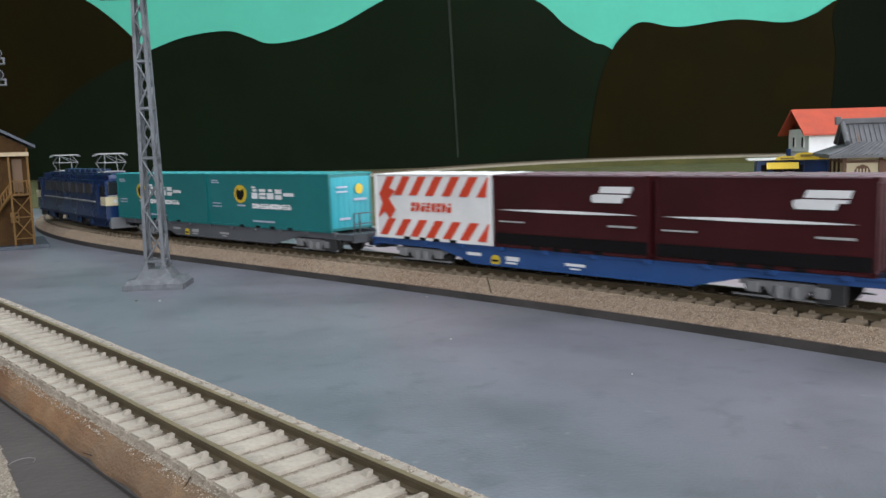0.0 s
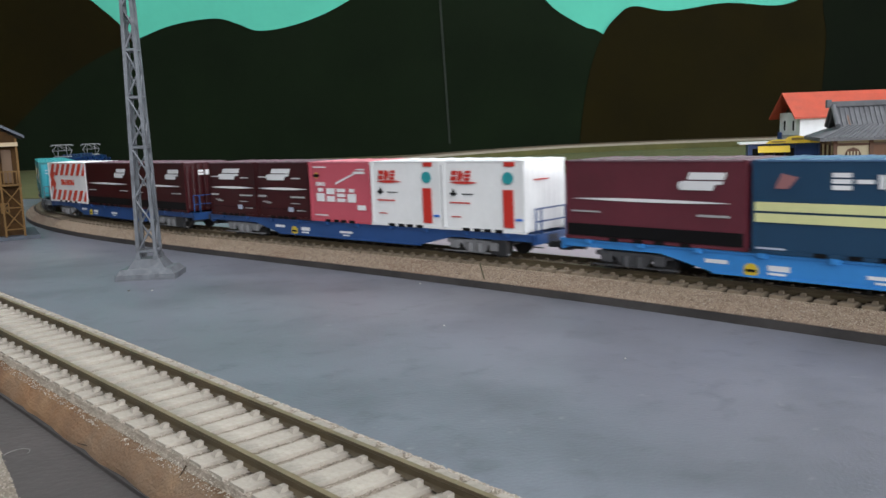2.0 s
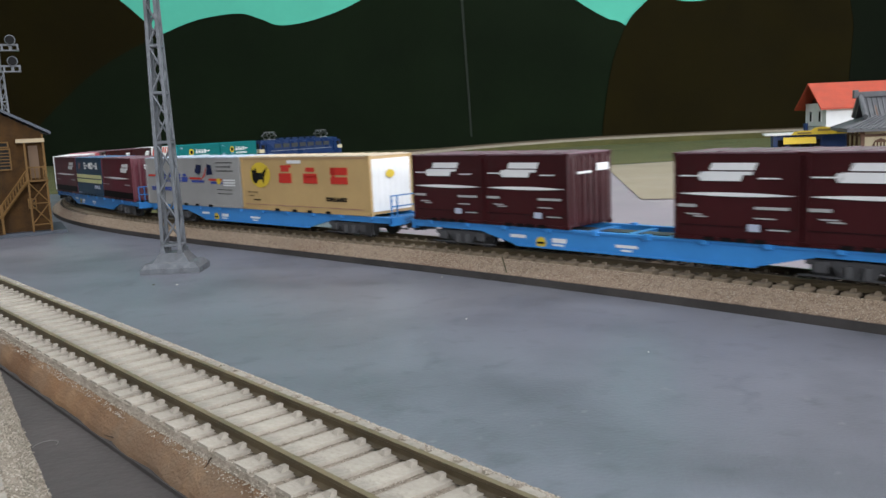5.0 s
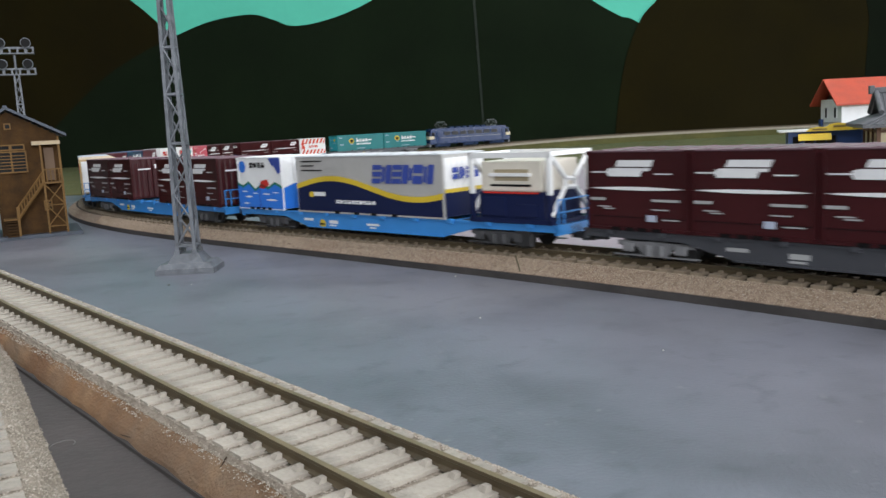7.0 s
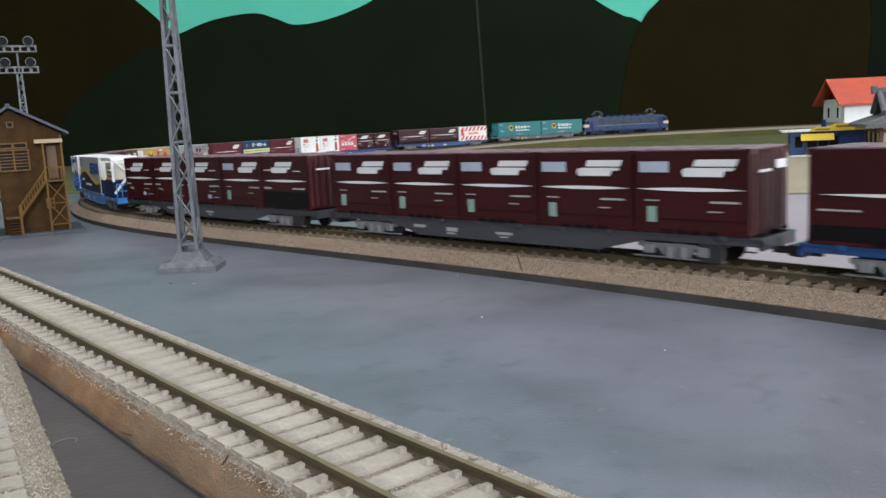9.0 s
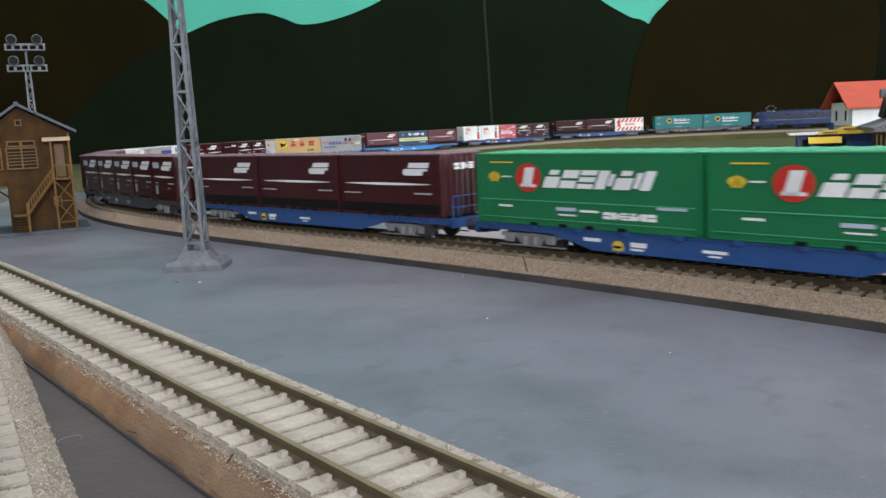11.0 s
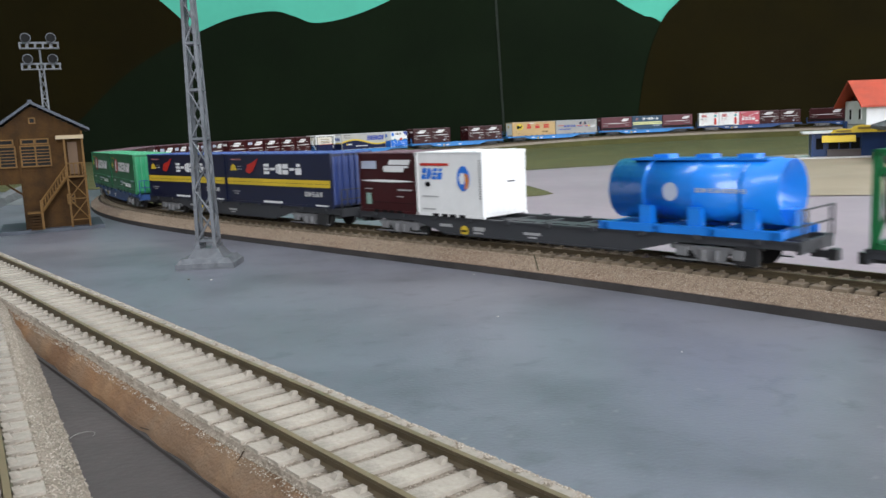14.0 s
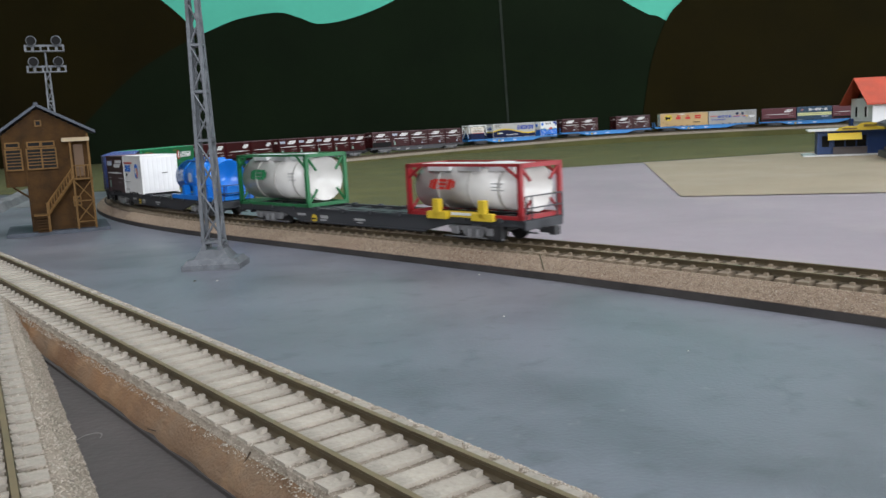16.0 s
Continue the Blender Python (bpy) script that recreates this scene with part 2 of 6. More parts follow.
sheet("ground", ((-3.4, -2.4), (3.4, -2.4), (3.4, 3.0), (-3.4, 3.0)), 0.0, M_BOARD, "grey painted layout board with faint stains and painted bluish sheen", "ground", 0.03)
GRASS_EDGE = ((-0.75, 1.26), (-0.45, 1.18), (-0.36, 0.95), (-0.25, 0.82), (-0.12, 0.765), (-0.04, 0.750), (0.049, 0.766), (0.098, 0.786), (0.113, 0.800), (0.108, 0.86), (0.099, 0.93), (0.093, 1.0), (0.098, 1.08), (0.108, 1.15), (0.125, 1.19), (0.17, 1.207), (0.236, 1.223), (0.55, 1.30), (1.0, 1.36), (2.6, 1.5))
sheet("lawn", (*GRASS_EDGE, (2.6, 2.75), (-2.2, 2.75), (-2.2, 1.35)), 0.0006, M_GRASS, "olive green grass mat on the board", "lawn")
sheet("pavement", ((-0.10, 1.2), (-0.10, 0.74), (0.02, 0.52), (0.16, 0.36), (0.30, 0.20), (0.9, -0.1), (2.6, 0.2), (2.6, 1.6), (1.0, 1.42), (0.236, 1.3)),
      0.0003, M_PLAZA, "pale lilac grey painted plaza", "pavement")
sheet("sand_square", ((0.2024, 0.7063), (0.35, 0.6575), (1.3, 0.40), (2.0, 1.0), (1.0, 1.345), (0.55, 1.285), (0.297, 1.222)), 0.0010, M_SAND, "beige sandy square on the plaza", "square")

for nm, a in (("wall_south", (-3.5, 3.5, -2.6, -2.5, -0.5, 1.75)), ("wall_east", (3.4, 3.5, -2.5, 3.1, -0.5, 1.75)),
              ("wall_west", (-3.5, -3.4, -2.5, 3.1, -0.5, 1.75)), ("wall_north", (-3.5, 3.5, 3.1, 3.2, -0.5, 1.75))):
    tagged(part(nm, boxes(a), M_WALL), "plain pale hall wall", "wall", kind="structure")
tagged(part("ceiling", boxes((-3.5, 3.5, -2.6, 3.2, 1.75, 1.8)), M_CEIL), "white hall ceiling", "ceiling", kind="structure")


# ---- painted cloth backdrop ----
def smooth_line(ctrl, per=8):
    out = []
    P = [ctrl[0], *ctrl, ctrl[-1]]
    for i in range(1, len(P) - 2):
        for k in range(per):
            t = k / per
            p0, p1, p2, p3 = P[i - 1], P[i], P[i + 1], P[i + 2]
            out.append(tuple(0.5 * (2 * b + (c - a) * t + (2 * a - 5 * b + 4 * c - d) * t * t + (3 * b - a - 3 * c + d) * t ** 3) for a, b, c, d in zip(p0, p1, p2, p3)))
    out.append(ctrl[-1])
    return out


BACK_Y = 2.62
backdrop = tagged(new("backdrop"), "painted cloth backdrop with turquoise sky and dark hills", "backdrop", kind="structure")


def cloth(name, outline, off, material, label):
    bm = bmesh.new()
    poly(bm, outline, 0.001)
    ob = part(name, bm, material, backdrop, label)
    ob.location = (0, BACK_Y - off, 0)
    return ob


cloth("cloth_sky", [(-3.3, 0), (3.3, 0), (3.3, 1.5), (-3.3, 1.5)], 0.0, M_SKY, "turquoise painted sky cloth")
HILL_BROWN_L = smooth_line([(-3.3, 1.1), (-2.0, 0.95), (-1.3, 0.72), (-1.0, 0.595), (-0.87, 0.526), (-0.794, 0.467), (-0.724, 0.398), (-0.66, 0.33), (-0.5, 0.0)])
HILL_GREEN = smooth_line([(-1.25, 0.0), (-1.121, 0.085), (-1.059, 0.142), (-0.925, 0.256), (-0.804, 0.327), (-0.685, 0.378), (-0.583, 0.413), (-0.465, 0.427), (-0.399, 0.409),
                          (-0.342, 0.388), (-0.248, 0.398), (-0.128, 0.437), (0.011, 0.509), (0.219, 0.60), (0.468, 0.501), (0.563, 0.423), (0.651, 0.37), (0.709, 0.346), (0.9, 0.2), (1.0, 0.0)])
HILL_BROWN_R = smooth_line([(0.628, 0.0), (0.64, 0.102), (0.667, 0.241), (0.709, 0.346), (0.748, 0.394), (0.802, 0.427), (0.918, 0.41), (1.097, 0.429), (1.26, 0.417), (1.351, 0.441), (1.423, 0.483), (1.7, 0.62), (2.4, 0.8), (3.3, 0.8)])
HILL_DARK = smooth_line([(1.40, 0.0), (1.413, 0.17), (1.422, 0.31), (1.43, 0.483), (1.7, 0.62), (2.4, 0.8), (3.3, 0.8)])
cloth("hill_brown", HILL_BROWN_L + [(-3.3, 0.0)], 0.0015, M_HILLB, "brown painted hill")
cloth("hill_green", HILL_GREEN, 0.003, M_HILLG, "dark green painted hill")
cloth("hill_brown", HILL_BROWN_R + [(3.3, 0.0)], 0.006, M_HILLB, "brown painted hill")
cloth("cloth_seam", [(0.2185, 0.03), (0.2245, 0.03), (0.2085, 0.57), (0.2005, 0.57)], 0.0043, mat("seam_thread", (0.011, 0.0165, 0.010), 0.9, vary=0.4, scale=14), "pale sewn seam")
cloth("hill_dark", HILL_DARK + [(3.3, 0.0)], 0.0075, M_HILLD, "near black painted hill")

# ---- tracks ----
RAIL = [(-0.0012, -0.0026), (0.0012, -0.0026), (0.0003, -0.0020), (0.0003, -0.0009), (0.0006, -0.0006), (0.0006, 0.0), (-0.0006, 0.0), (-0.0006, -0.0006), (-0.0003, -0.0009), (-0.0003, -0.0020)]


def track(name, st, pale, label):
    root = tagged(new(name), label, "railway track", kind="structure")
    shoulder = [(0.0254, -0.0085), (0.0222, -0.0060), (0.0174, -0.0034), (0.0150, -0.0037), (0.0128, -0.0045), (-0.0128, -0.0045), (-0.0150, -0.0037), (-0.0174, -0.0034), (-0.0222, -0.0060), (-0.0254, -0.0085), (-0.0248, -0.0095), (0.0248, -0.0095)]
    if pale:
        shoulder = [(0.0164, -0.0043), (0.0155, -0.0031), (0.0, -0.0033), (-0.0158, -0.0031), (-0.0182, -0.0043), (-0.0182, -0.006), (0.0164, -0.006)]
    part("ballast_bed", sweep(bmesh.new(), st, shoulder, True), M_BALLAST_PALE if pale else M_BALLAST, root, "sandy ballast shoulder")
    strip = [(0.0256, -0.99), (0.0254, -0.0088), (-0.0254, -0.0088), (-0.0256, -0.99)]
    if pale:
        left = [(0.0207, -0.99), (0.0207, -0.0109), (0.0203, -0.0096), (0.0196, -0.0083), (0.0186, -0.0069), (0.0174, -0.0055), (0.0162, -0.0042)]
        right = [(-0.0182, -0.0042), (-0.0192, -0.0062), (-0.0208, -0.0085), (-0.0228, -0.0105), (-0.0238, -0.99)]
        strip = left + (right if name == "track_left" else [(-0.0182, -0.0042), (-0.0188, -0.0085), (-0.0192, -0.99)])
    part("base_strip", sweep(bmesh.new(), st, strip, True), (M_BANK if name == "track_side" else M_BALLAST_PALE) if pale else M_CORK, root, "brown cork bank" if pale else "dark cork strip under the ballast")
    if name == "track_side":
        # Thin dark strip modelled in place of the shadow line under the bank.
        part("foot_strip", sweep(bmesh.new(), st, [(0.0214, -0.99), (0.0213, -0.0107), (0.0190, -0.0104), (0.0190, -0.99)], True), M_CORK, root, "dark strip drawn in for the shadow line at the bank foot")
    worn = [c for c in root.children if c.name.startswith(("ballast_bed", "base_strip"))]
    if pale:
        for c in worn:
            for v in c.data.vertices:
                if 0.0005 < v.co.z < RAIL_Z - 0.0034:
                    j = noise.noise_vector(v.co * 90) * 0.0005 + noise.noise_vector(v.co * 330) * 0.0005
                    v.co += Vector((j.x, j.y, j.z * 0.4))
    else:
        for extra in (M_CRIB_SHADED, M_BALLAST_PALE):
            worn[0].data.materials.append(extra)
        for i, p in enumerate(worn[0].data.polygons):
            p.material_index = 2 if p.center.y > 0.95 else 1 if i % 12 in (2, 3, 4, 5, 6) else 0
        strip_ob = worn[1]
        strip_ob.data.materials.append(M_GRASS)
        for p in strip_ob.data.polygons:
            p.material_index = 1 if p.center.y > 0.95 else 0
    for side in (1, -1):
        off = [(u + side * 0.00885, v) for u, v in RAIL]
        r = part("rail", sweep(bmesh.new(), st, off, True), M_RAIL, root, "brass coloured rail")
        r.data.materials.append(M_RAILTOP)
        for i, p in enumerate(r.data.polygons):
            if p.normal.z > 0.9 and p.center.z > RAIL_Z - 0.0003:
                p.material_index = 1
    return root


main_track = track("track_main", stations(-3.9, 4.4, 0.02), False, "curved main track on brown ballast")


def straight(p, heading, a, b, n=24):
    c, s = math.cos(radians(heading)), math.sin(radians(heading))
    return [(p[0] + c * (a + (b - a) * i / n), p[1] + s * (a + (b - a) * i / n), RAIL_Z, radians(heading)) for i in range(n + 1)]


SIDE_P, SIDE_H = (-0.0686, 0.2223), 128.17
side_track = track("track_side", straight(SIDE_P, SIDE_H, -0.5, 0.9, 240), True, "straight side track with pale sleepers")
LEFT_P, LEFT_H = (-0.1241, 0.2058), 119.3
left_track = track("track_left", straight(LEFT_P, LEFT_H, -0.5, 0.36, 150), True, "neighbouring track with pale ballast")

M_GAP = mat("bare_gap", (0.055, 0.047, 0.045), 0.8, vary=0.25, scale=18, bump=0.0004, bscale=500)
sheet("gap_floor", ((-0.40, 0.60), (-0.32, 0.56), (-0.0, 0.158), (0.14, -0.02), (0.02, -0.02), (-0.10, 0.155)), 0.0004, M_GAP, "dark dusty strip between the tracks", "ground")


M_ROAD = mat("road_grey", (0.17, 0.175, 0.18), 0.7, vary=0.15, scale=20)
sheet("road", ((-0.62, 0.98), (-0.45, 0.955), (-0.37, 0.985), (-0.36, 1.03), (-0.46, 1.05), (-0.75, 1.12), (-1.6, 1.2), (-1.6, 1.05)), 0.0004, M_ROAD, "pale grey road beside the signal box", "road")

M_ROCK = mat("grey_rock", (0.20, 0.205, 0.21), 0.9, vary=0.3, scale=30, bump=0.002, bscale=160, second=(0.10, 0.105, 0.11), mix=0.5)
bank_line = smooth_line(((-0.413, 0.717), (-0.456, 0.852), (-0.500, 0.987), (-0.543, 1.122), (-0.581, 1.240)), 6)
bank = part("stone_bank", sweep(bmesh.new(), [(x, y, 0.0, 1.883) for x, y in bank_line], [(0.030, -0.002), (0.024, 0.006), (0.012, 0.0105), (0.003, 0.0085), (-0.001, 0.0), (-0.001, -0.002)], True), M_ROCK)
for v in bank.data.vertices:
    if v.co.z > 0.001:
        v.co += noise.noise_vector(v.co * 45) * 0.0035
tagged(bank, "low rough grey stone bank beside the signal box", "bank", kind="structure")

# ---- joints, chips and specks ----
M_SEAM = mat("seam_dark", (0.10, 0.085, 0.05), 0.9)
for x, y, a, w in ((0.0445, 0.3795, 2, 0.00035),):
    j = part("ballast_joint", rod(bmesh.new(), (0, -0.0080, 0.0043), (0, 0.0035, 0.0097), w, 5), M_SEAM, main_track, "thin joint across the ballast")
    j.matrix_basis = pose(x, y, 0, 0, 0, a)
M_CRACK = mat("crack_dark", (0.05, 0.03, 0.018), 0.9)
for pts, w in ((((-0.0754, 0.1976, 0.0017), (-0.0616, 0.1825, 0.0039), (-0.0505, 0.1699, 0.0053), (-0.0431, 0.1615, 0.0062)), 0.00018), (((-0.0404, 0.1606, 0.0085), (-0.0424, 0.1598, 0.0054), (-0.0444, 0.1583, 0.0017)), 0.00022)):
    bm = bmesh.new()
    for p, q in zip(pts, pts[1:]):
        rod(bm, p, q, w, 5)
    part("bank_crack", bm, M_CRACK, side_track, "thin dark crack in the cork bank")
M_SPECK = mat("paint_chip", (0.7, 0.68, 0.62), 0.8)
rs = random.Random(7)
for x, y, r in ((0.0165, 0.3905, 0.0005), (0.060, 0.359, 0.0005), (-0.124, 0.412, 0.0007), (-0.112, 0.409, 0.0004), (0.1185, 0.289, 0.0004), (0.021, 0.302, 0.0003), (0.072, 0.245, 0.0003)):
    bm = bmesh.new()
    poly(bm, [(r * rs.uniform(0.6, 1.4) * math.cos(k * 1.05), r * rs.uniform(0.6, 1.4) * math.sin(k * 1.05)) for k in range(6)], 0.00025)
    ob = part("paint_chip", bm, M_SPECK if r != 0.0007 else M_SEAM)
    ob.matrix_basis = pose(x, y, 0.0002, 90, 0, rs.uniform(0, 360))
    tagged(ob, "tiny loose chip lying on the grey board", "chip", "chips on the board")
hair = bmesh.new()
pts = [(-0.087 + 0.0022 * math.cos(k * 0.42) * (1 + 0.05 * k), 0.1945 + 0.0034 * math.sin(k * 0.42), 0.0007) for k in range(9)]
for p, q in zip(pts, pts[1:]):
    rod(hair, p, q, 0.0001, 4)
tagged(part("loose_thread", hair, mat("thread_grey", (0.2, 0.19, 0.18), 0.8)), "pale curled thread lying between the tracks", "thread")


# ---- lattice floodlight mast ----
def floodlight_mast(m, label):
    root = empty("floodlight_mast", m, label, "floodlight mast", "floodlight masts")
    bm = bmesh.new()
    box(bm, -0.0156, 0.0156, -0.0114, 0.0114, 0, 0.0030)
    n0 = len(bm.verts)
    box(bm, -0.0151, 0.0151, -0.0109, 0.0109, 0.0030, 0.0056)
    bm.verts.ensure_lookup_table()
    for v in bm.verts[n0:]:
        if v.co.z > 0.004:
            v.co.x *= 0.86
            v.co.y *= 0.84
    part("base_slab", bm, M_STEEL, root, "grey moulded footing")
    bm = bmesh.new()
    box(bm, -0.0096, 0.0096, -0.0082, 0.0082, 0.0056, 0.0104)
    for v in bm.verts:
        if v.co.z > 0.008:
            v.co.x *= 0.66
            v.co.y *= 0.70
    part("plinth", bm, M_STEEL, root)
    H0, H1 = 0.0104, 0.1505
    w = lambda z: 0.0046 + (0.0023 - 0.0046) * (z - H0) / (H1 - H0)
    corners = ((1, 1), (-1, 1), (-1, -1), (1, -1))
    for cx, cy in corners:
        bm = bmesh.new()
        box(bm, -0.00085, 0.00085, -0.00085, 0.00085, 0, 1)
        for v in bm.verts:
            z = H0 + (H1 - H0) * v.co.z
            v.co = Vector((v.co.x + cx * w(z), v.co.y + cy * w(z), z))
        part("leg", bm, M_STEEL, root)
        part("foot_bolt", boxes((cx * w(H0) - 0.0014, cx * w(H0) + 0.0014, cy * w(H0) - 0.0014, cy * w(H0) + 0.0014, H0 - 0.0005, H0 + 0.0018)), M_STEEL, root)
    N = 11
    zs = [H0 + 0.004 + (H1 - H0 - 0.006) * (1 - (1 - i / N) ** 1.15) for i in range(N + 1)]
    for i, (za, zb) in enumerate(zip(zs, zs[1:])):
        for k in range(4):
            (ax, ay), (bx, by) = corners[k], corners[(k + 1) % 4]
            if i % 2:
                (ax, ay), (bx, by) = (bx, by), (ax, ay)
            part("diagonal_brace", rod(bmesh.new(), (ax * w(za), ay * w(za), za), (bx * w(zb), by * w(zb), zb), 0.0006, 5), M_STEEL, root)
    for z in (zs[0], zs[4], zs[6], zs[8]):
        bm = bmesh.new()
        for k in range(4):
            (ax, ay), (bx, by) = corners[k], corners[(k + 1) % 4]
            rod(bm, (ax * w(z), ay * w(z), z), (bx * w(z), by * w(z), z), 0.0009, 5)
        part("ring", bm, M_STEEL, root)
    for z in (H1, 0.1735):
        g = part("gallery", boxes((-0.0205, 0.0205, -0.0045, 0.0045, z, z + 0.0012), (-0.0205, 0.0205, -0.0045, -0.0037, z + 0.006, z + 0.0075), (-0.0205, 0.0205, 0.0037, 0.0045, z + 0.006, z + 0.0075)), M_STEEL, root, "grey lamp gallery")
        for i in range(6):
            for y in (-0.0045, 0.0037):
                part("baluster", boxes((-0.0205 + i * 0.0078, -0.0187 + i * 0.0078, y, y + 0.0008, z, z + 0.0065)), M_STEEL, g)
        for sx in (-0.0128, 0.0128):
            bm = bmesh.new()
            lathe(bm, [(-0.006, 0.0052), (-0.0052, 0.0056), (0.003, 0.0046), (0.006, 0.003)], "y", 16, (sx, -0.002, z + 0.0115))
            lamp = part("floodlight", bm, M_STEEL, root, "round grey floodlight")
            part("lens", lathe(bmesh.new(), [(-0.0064, 0.0046), (-0.0059, 0.0048)], "y", 16, (sx, -0.002, z + 0.0115)), M_DARK, lamp)
            part("bracket", boxes((sx - 0.001, sx + 0.001, -0.003, 0.0, z + 0.0012, z + 0.0065)), M_STEEL, lamp)
    part("pole", rod(bmesh.new(), (0, 0, H1), (0, 0, 0.1735), 0.0012, 6), M_STEEL, root)
    return root


mast = floodlight_mast(pose(-0.1242, 0.4545, 0, 0, 0, -1), "grey lattice floodlight mast on a moulded footing")
far_mast = copy_thing(mast, pose(-0.4375, 0.975, 0, 0, 0, 22))
tagged(far_mast, "grey lattice floodlight mast behind the signal box")


# ---- train ----
PITCH = 0.270
LOAD = 0.247                       # loaded length of a wagon
HALF = 0.0925                      # bogie centre from the wagon's middle
TRAVEL = [(0, 0), (1.5, 0.3125), (2.5, 0.517), (3.5, 0.732), (4.2, 0.886), (7, 1.502), (8, 1.728), (9, 1.948), (11.3, 2.4475), (12.5, 2.7085), (13.5, 2.918), (14.5, 3.124), (16, 3.434)]


def travel(t):
    return float(np.interp(t, [a for a, _ in TRAVEL], [b for _, b in TRAVEL]))


def wagon_centre(n, t):
    return -0.0898 + travel(t) - (n - 1) * PITCH - LOAD / 2


def rides(n, t, half, shift=0.0):
    """The pose of a vehicle whose two bogies sit on the line, half a wheelbase either side."""
    s = wagon_centre(n, t) + shift
    a, b = on_line(s - half), on_line(s + half)
    head = math.atan2(b[1] - a[1], b[0] - a[0])
    m = pose((a[0] + b[0]) / 2, (a[1] + b[1]) / 2, (a[2] + b[2]) / 2, 0, 0, math.degrees(head))
    turns = [math.degrees(math.atan2(math.sin(p[3] - head), math.cos(p[3] - head))) for p in (a, b)]
    return m, turns


MOVING = []                        # (object, wagon number, half wheelbase, shift, local offset)
BOGIES = []                        # (object, wagon number, half, shift, which, local offset)
M_T = {}


def paint(key, color, rough=0.42, **k):
    if key not in M_T:
        M_T[key] = mat(key, color, rough, vary=k.pop("vary", 0.07), scale=k.pop("scale", 40), **k)
    return M_T[key]


INK = {"white": (0.72, 0.72, 0.72), "black": (0.0055, 0.0052, 0.0056), "red": (0.50, 0.025, 0.015), "yellow": (0.62, 0.44, 0.03), "blue": (0.03, 0.06, 0.30), "navy": (0.008, 0.013, 0.05),
       "pale": (0.40, 0.44, 0.54), "teal": (0.02, 0.28, 0.30), "cream": (0.62, 0.62, 0.30), "green": (0.01, 0.20, 0.07), "sea": (0.02, 0.16, 0.62), "dim": (0.30, 0.13, 0.13), "mint": (0.22, 0.34, 0.29),
       "vermilion": (0.60, 0.052, 0.018), "sea_green": (0.01, 0.16, 0.11), "silver": (0.36, 0.36, 0.36), "orange": (0.6, 0.2, 0.03)}


def ink(c):
    return paint("ink_" + c, INK[c], 0.5, spec=0.15 if c in ("black", "navy") else 0.45)




# ---- wooden signal box beside the curve ----
def siding(x0, x1, z0, z1, y, n, gable=None):
    """Clapboards on a front wall, each board tilted out at its foot."""
    bm = bmesh.new()
    for i in range(n):
        za, zb = z0 + (z1 - z0) * i / n, z0 + (z1 - z0) * (i + 1) / n
        xa, xb = (x0, x1) if gable is None else gable((za + zb) / 2)
        if xb - xa < 0.002:
            continue
        vs = [bm.verts.new(p) for p in ((xa, y - 0.0006, za), (xb, y - 0.0006, za), (xb, y - 0.00005, zb), (xa, y - 0.00005, zb), (xa, y + 0.0004, za), (xb, y + 0.0004, za), (xb, y + 0.0004, zb), (xa, y + 0.0004, zb))]
        for f in ((0, 1, 2, 3), (0, 4, 5, 1), (1, 5, 6, 2), (2, 6, 7, 3), (3, 7, 4, 0)):
            bm.faces.new([vs[k] for k in f])
    return bm


